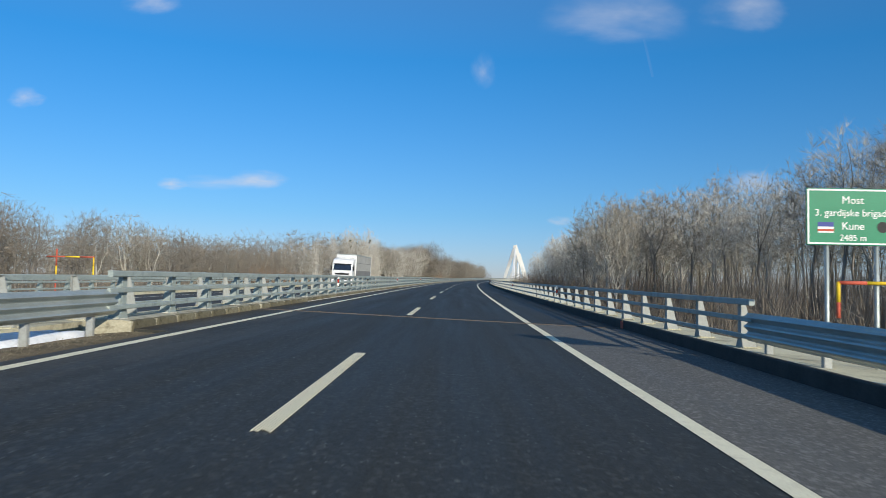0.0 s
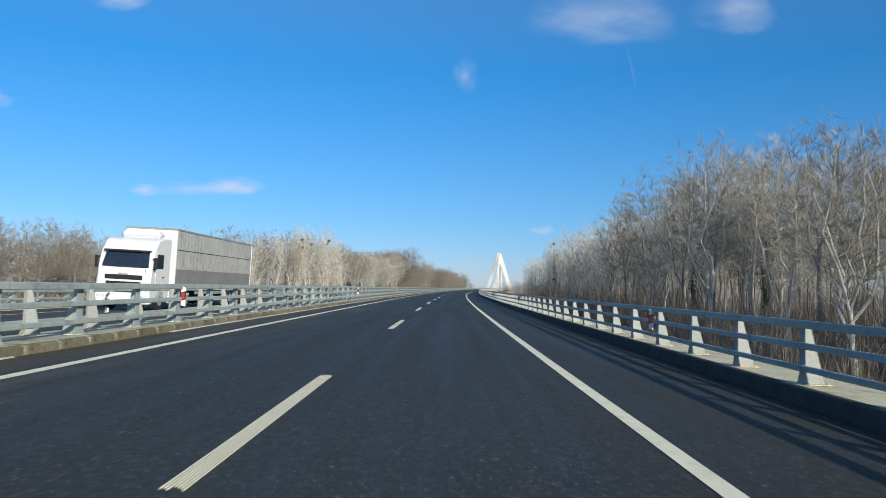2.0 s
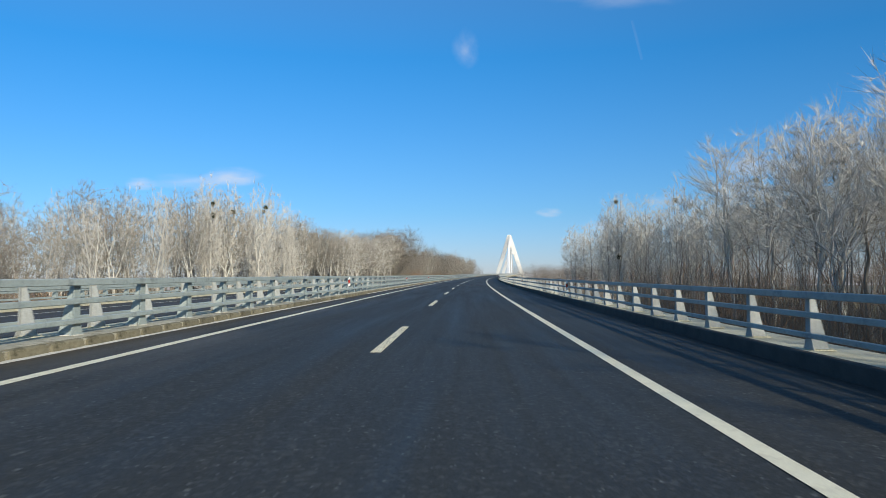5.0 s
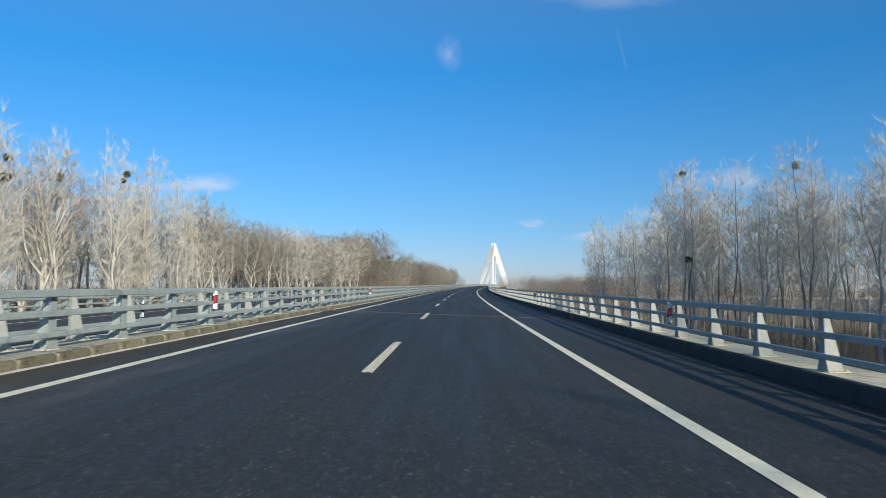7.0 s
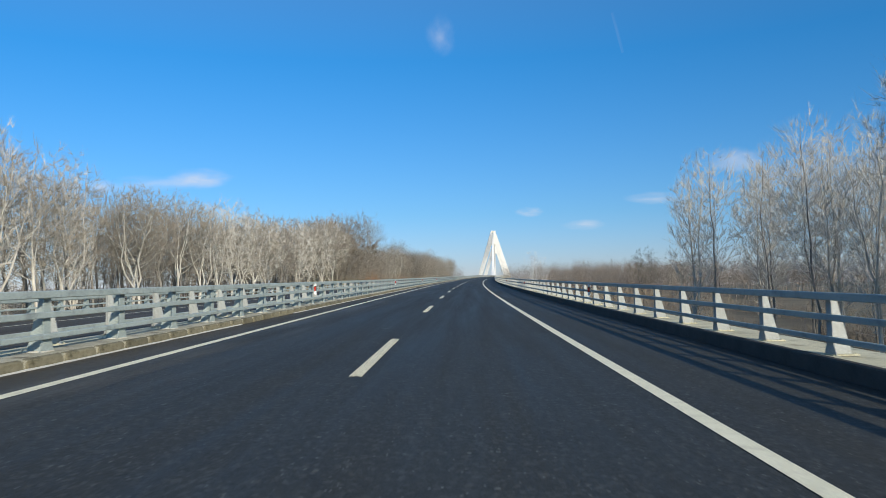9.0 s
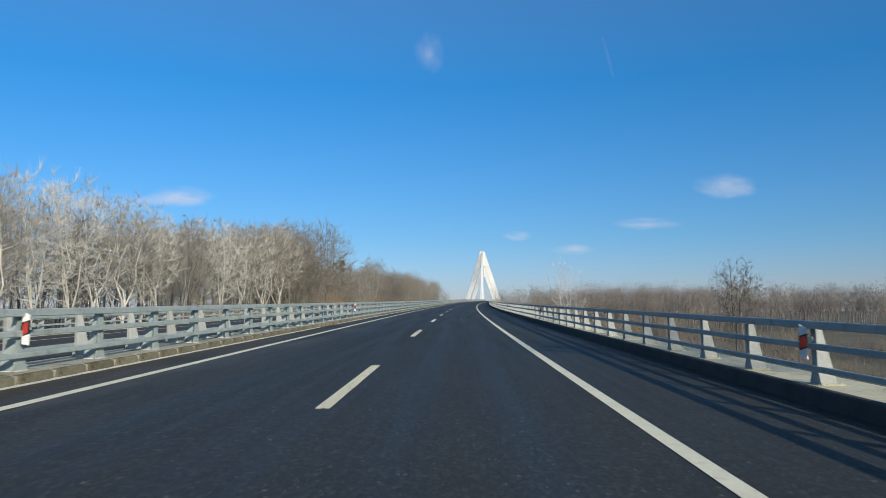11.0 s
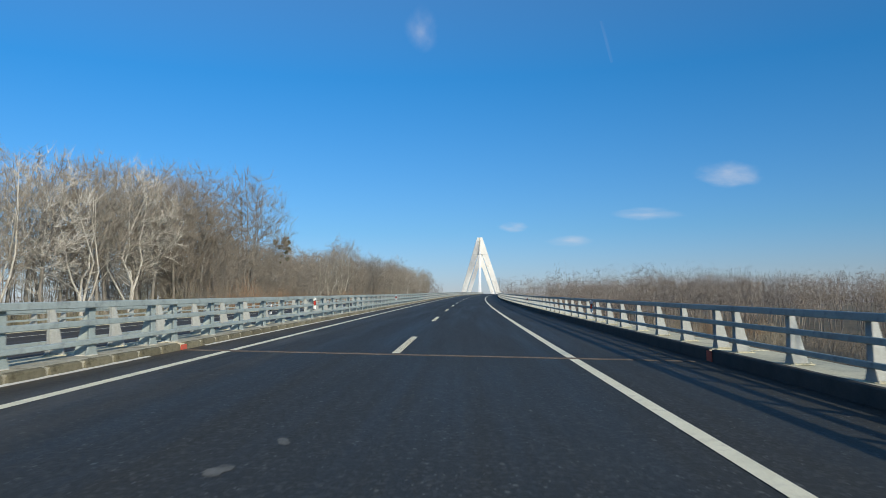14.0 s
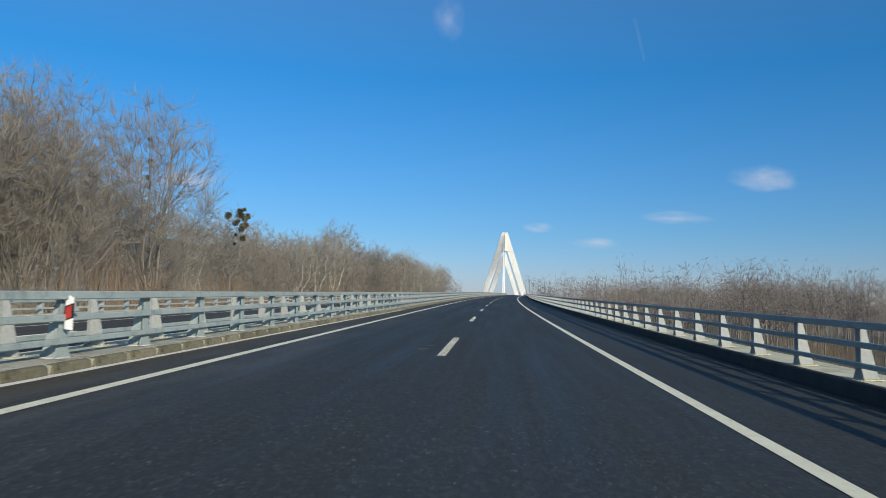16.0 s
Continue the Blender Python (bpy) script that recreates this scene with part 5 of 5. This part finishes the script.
def plant():
    rng = random.Random(9)
    # left side, first rows
    s = -12.0
    while s < 900:
        d, top = edge_at(s, LEFT_EDGE), top_at(s, LEFT_EDGE)
        for row in ((0, 1, 2) if 230 < s < 560 else (0, 1)):
            if row == 0 and 519 < s < 538:
                continue                       # the big tree stands here
            ss, dd = s + rng.uniform(-2, 2), d - row * 5.5 - rng.uniform(0, 4)
            tall = (top - beside(ss, dd).z) * rng.uniform(0.95, 1.03)
            style = rng.choice(("forest", "forest", "pale")) if s < 215 else rng.choice(("poplar", "poplar", "pale", "pale") if s < 345 else ("pale", "pale", "silver", "forest"))
            if 500 < s < 518:
                style = rng.choice(("broad", "forest", "pale"))
            elif s >= 518:
                style = rng.choice(("forest", "forest", "pale"))
            if row:
                # pale trees turn to darker grey wood here, shade put into their colour
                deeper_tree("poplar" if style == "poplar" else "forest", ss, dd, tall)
            else:
                tree(style, ss, dd, tall, group="trees on the far side of the motorway")
        s += rng.uniform(6.0, 8.5) if s < 640 else rng.uniform(10, 14)
    s = 0.0
    while s < 950:
        d, top = edge_at(s, LEFT_EDGE), top_at(s, LEFT_EDGE)
        for back in (28,):
            z = beside(s, d - back).z
            woodland("brown" if s < 240 or rng.random() < (0.7 if s < 430 else 0.4) else "pale", s, d - back, (top - z) * (1.0 if back < 40 else 1.04), "bare winter woodland behind the first trees", 1.15)
        if s < 240:
            z = beside(s + 16, d - 14).z
            woodland("brown" if s % 64 < 1 else "pale", s + 16, d - 18, (top - z) * 0.97, "low bare woodland beyond the other carriageway", 1.1)
        s += 32
    # landmark trees on the left
    for s, d, top, balls in ((276.5, -41, 26.3, ((276.5, -40.0, 19.7, 0.6), (276.3, -40.3, 18.9, 0.45))), (268.5, -44.5, 25, ((268.1, -43.6, 18.0, 0.6),)), (259, -45, 25, ((259, -44, 16.5, 0.7), (259.4, -44.2, 18.5, 0.6))),
                             (290, -43, 27, ()), (300, -42, 24.5, ()), (310, -43, 24.5, ())):
        tree("poplar", s, d, top - beside(s, d).z, balls=balls, group="tall poplars")
    tree("broad", 527, -44, 39.3 - beside(527, -44).z, 0, balls=((531, -46.8, 27.9, 0.5), (531, -47, 31, 0.4), (530, -46.5, 25.5, 0.5)), group="large trees")
    tree("broad", 511, -50, 36.5 - beside(511, -50).z, 1, group="large trees")
    tree("forest", 571, -51, 29 - beside(571, -51).z, balls=[(571 + rng.uniform(-3, 3), -49.7 + rng.uniform(-2.5, 2.5), 23.2 + rng.uniform(-3.2, 4), rng.uniform(0.4, 0.9)) for _ in range(18)], group="trees with mistletoe")
    for s, d, top, pick in ((592, -53, 28.5, 1), (664, -53, 38, 0), (706, -50, 34, 1), (757, -47, 36, 1)):
        tree("broad", s, d, top - beside(s, d).z, pick, group="large trees")
    # right side: mixed wood, then the poplar plantation
    s = -14.0
    while s < 206:
        d, top = edge_at(s, RIGHT_EDGE), top_at(s, RIGHT_EDGE)
        for row in (0, 1, 2):
            ss, dd = s + rng.uniform(-2.5, 2.5), d - 3 + row * 6 + rng.uniform(0, 4)
            tall = (top - beside(ss, dd).z) * rng.uniform(0.78, 1.0)
            style = rng.choice(("forest", "silver", "forest", "pale") if s < 60 else ("forest", "silver", "silver", "pale"))
            if row > 1:
                deeper_tree(style, ss, dd, tall)
            else:
                tree(style, ss, dd, tall, group="trees beside the bridge")
        s += rng.uniform(6.0, 9.0)
    # unseen blocks before the start and the second row are added to cast shade
    for s in range(-100, 205, 30):
        for back in (28, 58) if s < 120 else (28,):
            d = edge_at(s, RIGHT_EDGE) + back
            woodland("pale", s, d, (top_at(s, RIGHT_EDGE) - beside(s, d).z) * 1.06, "bare winter woodland behind the first trees", 1.1)
    s = 214.0
    while s < 324:
        for row in range(5):
            ss, dd = s + rng.uniform(-1.5, 1.5), edge_at(s, RIGHT_EDGE) + row * 6.5 + rng.uniform(-1.5, 1.5) - 1
            style, tall = "stem_poplar" if rng.random() < 0.75 else "poplar", (top_at(s, RIGHT_EDGE) - beside(ss, dd).z) * rng.uniform(0.88, 1.05)
            if row > 2:
                deeper_tree(style, ss, dd, tall)
            else:
                tree(style, ss, dd, tall, group="plantation poplars")
        s += 5.6
    for s in range(215, 300, 28):
        woodland("open", s, edge_at(s, RIGHT_EDGE) + 42, 24, "open bare poplar plantation")
    for s, d, z in ((283, 30, 20.6), (281, 30, 9.4), (268, 38, 19), (258, 43, 14), (250, 46, 20)):
        tree("stem_poplar", s + 0.3, d + 0.4, 25.5, balls=((s, d, z, 0.6),), group="plantation poplars with mistletoe")
    for s, d in ((140, 31), (146, 34), (131, 36)):
        host = tree("forest", s, d, 24, group="ivy-clad trees")
        put("ivy", IVY_MESH, host, Matrix.Diagonal((1 / host.scale[0], 1 / host.scale[1], 1 / host.scale[2], 1)), "dark green ivy round the trunk")
    # pale trees that stand out in front of the wood
    for s, d, top, k in ((83, 20, 10.5, 3), (98, 24, 13.5, 4), (114, 24.5, 19, 5)):
        tree("pale", s, d, top - beside(s, d).z, k, group="trees beside the bridge")
    # single trees past the plantation
    tree("birch", 383.5, 13.9, 15.3, 0, group="birches")
    tree("dark", 389, 35, 15.4, 0, group="single trees")
    tree("snag", 482, 63, 20, 0, group="single trees")
    tree("snag", 474, 67, 16.5, 1, group="single trees")
    tree("forest", 452, 58, 15, group="single trees")
    # far woods on the right
    for k, s in enumerate(range(585, 930, 52)):
        for d in (40, 92, 146) if s < 690 else (52, 104) if s < 780 else (75, 127):
            top = 17.8 + (s - 560) * 0.026 + rng.uniform(-1, 1)
            woodland("far", s + rng.uniform(-8, 8) - 0.12 * d, d + rng.uniform(-6, 6), top - beside(s, d).z, "far bare woodland across the flood plain")
    for s, d, top in ((530, 205, 20.5), (470, 195, 18.5), (500, 262, 20), (450, 255, 19), (480, 320, 20), (420, 312, 19), (460, 380, 20), (400, 370, 19)):
        woodland("far", s, d, (top - beside(s, d).z) * 1.02, "far bare woodland across the flood plain")
    for s, d, top in ((700, -95, 29), (760, -100, 28), (830, -60, 27), (890, -75, 27), (820, -120, 27), (640, -120, 29)):
        woodland("far", s, d, top - beside(s, d).z, "far bare woodland across the flood plain")
    for s, d in ((640, 22), (652, 26), (664, 30), (676, 24)):
        undergrowth("red", s, d, 11, "orange-brown willow scrub far along the bridge")
    # undergrowth
    for s in range(-10, 216, 9):
        undergrowth(rng.choice(("brown", "brown", "red" if s > 60 else "brown")), s, edge_at(s, RIGHT_EDGE) - 8 + rng.uniform(-2, 2), rng.uniform(6, 10))
        undergrowth(rng.choice(("red", "brown", "brown")) if 90 < s < 170 else "brown", s + 3, min(edge_at(s, RIGHT_EDGE) - 15, 19) + rng.uniform(-2, 2), rng.uniform(4, 7))
        undergrowth("brown", s + 4, edge_at(s, RIGHT_EDGE) - 1, rng.uniform(6, 9))
    for s in range(216, 330, 10):
        undergrowth("brown", s, edge_at(s, RIGHT_EDGE) - 6 + rng.uniform(-2, 2), rng.uniform(2.5, 4))
        undergrowth("dry", s + 4, edge_at(s, RIGHT_EDGE) + 30, rng.uniform(4, 6))
    for s in range(215, 640, 14):
        for d in (14, 24, 44, 66):
            undergrowth(rng.choice(("dry", "brown", "brown", "red" if s > 560 else "brown")), s + rng.uniform(-3, 3), d + rng.uniform(-4, 4) + (0 if s > 330 else 34), rng.uniform(2.0, 3.6) + max(0, s - 330) * 0.012)
    for s in range(0, 900, 9):
        base = beside(s, -40).z
        if s < 150:
            kind, tall = rng.choice(("dry", "brown")), rng.uniform(5, 8)
        elif s < 235:
            kind, tall = rng.choice(("red", "dry", "red", "brown")), (7.6 - base) * rng.uniform(0.75, 1.0)
        elif s < 495:
            kind, tall = rng.choice(("brown", "brown", "dry") if s < 400 else ("olive", "olive", "brown")), rng.uniform(5, 7.5) + max(0.0, s - 420) * 0.05
        else:
            kind, tall = rng.choice(("red", "red", "dry")), rng.uniform(11, 15)
        dd = edge_at(s, LEFT_EDGE) + rng.uniform(2, 6) + (4 if s > 490 else 0)
        if not 250 < s < 425:
            undergrowth(kind, s, dd, tall)
        elif s % 2 == 0:
            undergrowth(rng.choice(("brown", "olive")), s, dd - 3, tall * 0.7)
        if s > 490:
            undergrowth(rng.choice(("dry", "brown")), s + 4, dd - 5, tall * 1.15)
    # taller bushes that close the wood's edge before the large trees
    for s in range(428, 566, 8):
        for back in (1, 9):
            undergrowth(rng.choice(("olive", "dry", "dry", "olive")), s + rng.uniform(-2, 2), edge_at(s, LEFT_EDGE) + 4 - back, rng.uniform(10, 13), "tall tangled bushes at the wood's edge")
    # thicket deeper in the wood on the far side; dark kind coloured as shade
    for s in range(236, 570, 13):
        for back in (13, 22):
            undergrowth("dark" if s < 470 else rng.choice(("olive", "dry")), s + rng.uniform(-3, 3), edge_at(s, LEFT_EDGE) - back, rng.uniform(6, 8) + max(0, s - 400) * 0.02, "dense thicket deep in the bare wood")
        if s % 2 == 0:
            undergrowth("dark", s, edge_at(s, LEFT_EDGE) - 40, 13, "dense thicket coloured dark as shade deep in the bare wood")
    # woods on the horizon
    for k in range(30):
        a = math.radians(-40 + k * 2.9)
        r = 1500 + 180 * math.sin(k * 1.7)
        woodland("horizon", 0, 0, 26, "distant woods on the horizon", 2.2, (80 + r * math.sin(a), 300 + r * math.cos(a)))


plant()
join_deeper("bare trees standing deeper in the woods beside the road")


# ---------------------------------------------------------------- clouds
def cloud_material(name, seed, strength):
    m = bpy.data.materials.new(name)
    m.use_nodes = True
    t = m.node_tree
    t.nodes.remove(t.nodes["Principled BSDF"])
    c = t.nodes.new("ShaderNodeTexCoord")
    mp = t.nodes.new("ShaderNodeMapping")
    mp.inputs["Location"].default_value = (seed * 3.1, seed * 1.7, 0)
    t.links.new(c.outputs["UV"], mp.inputs["Vector"])
    n = noisy(t, mp.outputs[0], 2.0, 4.0, 0.5)
    mid = t.nodes.new("ShaderNodeVectorMath")
    mid.operation = "DISTANCE"
    mid.inputs[1].default_value = (0.5, 0.5, 0)
    t.links.new(c.outputs["UV"], mid.inputs[0])
    ragged = t.nodes.new("ShaderNodeMath")
    ragged.operation = "MULTIPLY_ADD"
    ragged.inputs[1].default_value, ragged.inputs[2].default_value = 0.42, -0.21
    t.links.new(noisy(t, mp.outputs[0], 2.8, 4.0, 0.55), ragged.inputs[0])
    reach = t.nodes.new("ShaderNodeMath")
    t.links.new(mid.outputs["Value"], reach.inputs[0])
    t.links.new(ragged.outputs[0], reach.inputs[1])
    inner = ramp(t, reach.outputs[0], [(0.0, (1, 1, 1)), (0.44, (0, 0, 0))])
    fall = mixed(t, 1.0, inner, ramp(t, mid.outputs["Value"], [(0.34, (1, 1, 1)), (0.49, (0, 0, 0))]), "MULTIPLY")
    mul = t.nodes.new("ShaderNodeMath")
    mul.operation = "MULTIPLY"
    t.links.new(ramp(t, n, [(0.24, (0, 0, 0)), (0.80, (1, 1, 1))]), mul.inputs[0])
    t.links.new(fall, mul.inputs[1])
    amp = t.nodes.new("ShaderNodeMath")
    amp.operation = "MULTIPLY"
    amp.inputs[1].default_value = strength
    amp.use_clamp = True
    t.links.new(mul.outputs[0], amp.inputs[0])
    white = node(t, "ShaderNodeEmission", Strength=0.82)
    white.inputs["Color"].default_value = (0.86, 0.90, 1.0, 1)
    clear = t.nodes.new("ShaderNodeBsdfTransparent")
    mix = t.nodes.new("ShaderNodeMixShader")
    t.links.new(amp.outputs[0], mix.inputs[0])
    t.links.new(clear.outputs[0], mix.inputs[1])
    t.links.new(white.outputs[0], mix.inputs[2])
    t.links.new(mix.outputs[0], t.nodes["Material Output"].inputs["Surface"])
    return m


def cloud(place, width, height, seed, strength):
    """A thin bank of vapour, bowed, far ahead."""
    verts, uvs, faces = [], [], []
    n, k = 12, 6
    c = Vector(place)
    for j in range(k + 1):
        for i in range(n + 1):
            u, v = i / n, j / k
            x = (u - 0.5) * width
            verts.append(c + Vector((x, 0.2 * height * math.sin(v * math.pi) + 0.1 * width * (u - 0.5) ** 2, (v - 0.5) * height)))
            uvs.append((u, v))
    for j in range(k):
        for i in range(n):
            a = j * (n + 1) + i
            faces.append((a, a + 1, a + n + 2, a + n + 1))
    ob = put("cloud", mesh_of("cloud", verts, faces, cloud_material("cloud", seed, strength), uvs, True))
    ob.visible_shadow = False
    tagged(ob, "small thin white cloud in the blue sky", "cloud", "clouds", "structure")


for place, w, h, seed, strength in (
        ((60, 1704, 520), 75, 110, 1, 0.4), ((-865, 3168, 467), 330, 110, 2, 1.1), ((-1240, 3168, 440), 180, 70, 3, 1.0), ((-1050, 3168, 450), 420, 90, 9, 0.5),
        ((482, 3381, 331), 150, 60, 4, 0.8), ((1030, 2564, 404), 260, 105, 5, 1.0), ((900, 2964, 330), 330, 60, 6, 0.8), ((700, 3300, 265), 240, 60, 7, 0.7),
        ((283, 1276, 496), 330, 130, 8, 0.75), ((510, 1276, 510), 200, 110, 10, 0.6), ((-650, 1500, 600), 160, 90, 11, 0.8), ((-1500, 2500, 640), 160, 90, 12, 0.9)):
    cloud(place, w, h, seed, strength)


def contrail(a, b, width):
    """A thin faded trail high in the sky."""
    a, b = Vector(a), Vector(b)
    side = (b - a).cross(Vector((0, 1, 0))).normalized() * width
    verts, uvs, faces = [], [], []
    for i in range(9):
        u = i / 8
        for k, v in ((-1, 0.0), (0, 0.5), (1, 1.0)):
            verts.append(a.lerp(b, u) + side * k + Vector((0, 3.0 * (1 - abs(k)), 0)))
            uvs.append((0.5 + 0.36 * (u - 0.5), 0.5 + 0.7 * (v - 0.5)))
    for i in range(8):
        for k in (0, 1):
            n = i * 3 + k
            faces.append((n, n + 1, n + 4, n + 3))
    ob = put("contrail", mesh_of("contrail", verts, faces, cloud_material("contrail", 5, 0.12), uvs, True))
    ob.visible_shadow = False
    tagged(ob, "faint thin vapour trail in the blue sky", "contrail", "clouds", "structure")


contrail((755, 2970, 1040), (790, 2970, 885), 7.0)
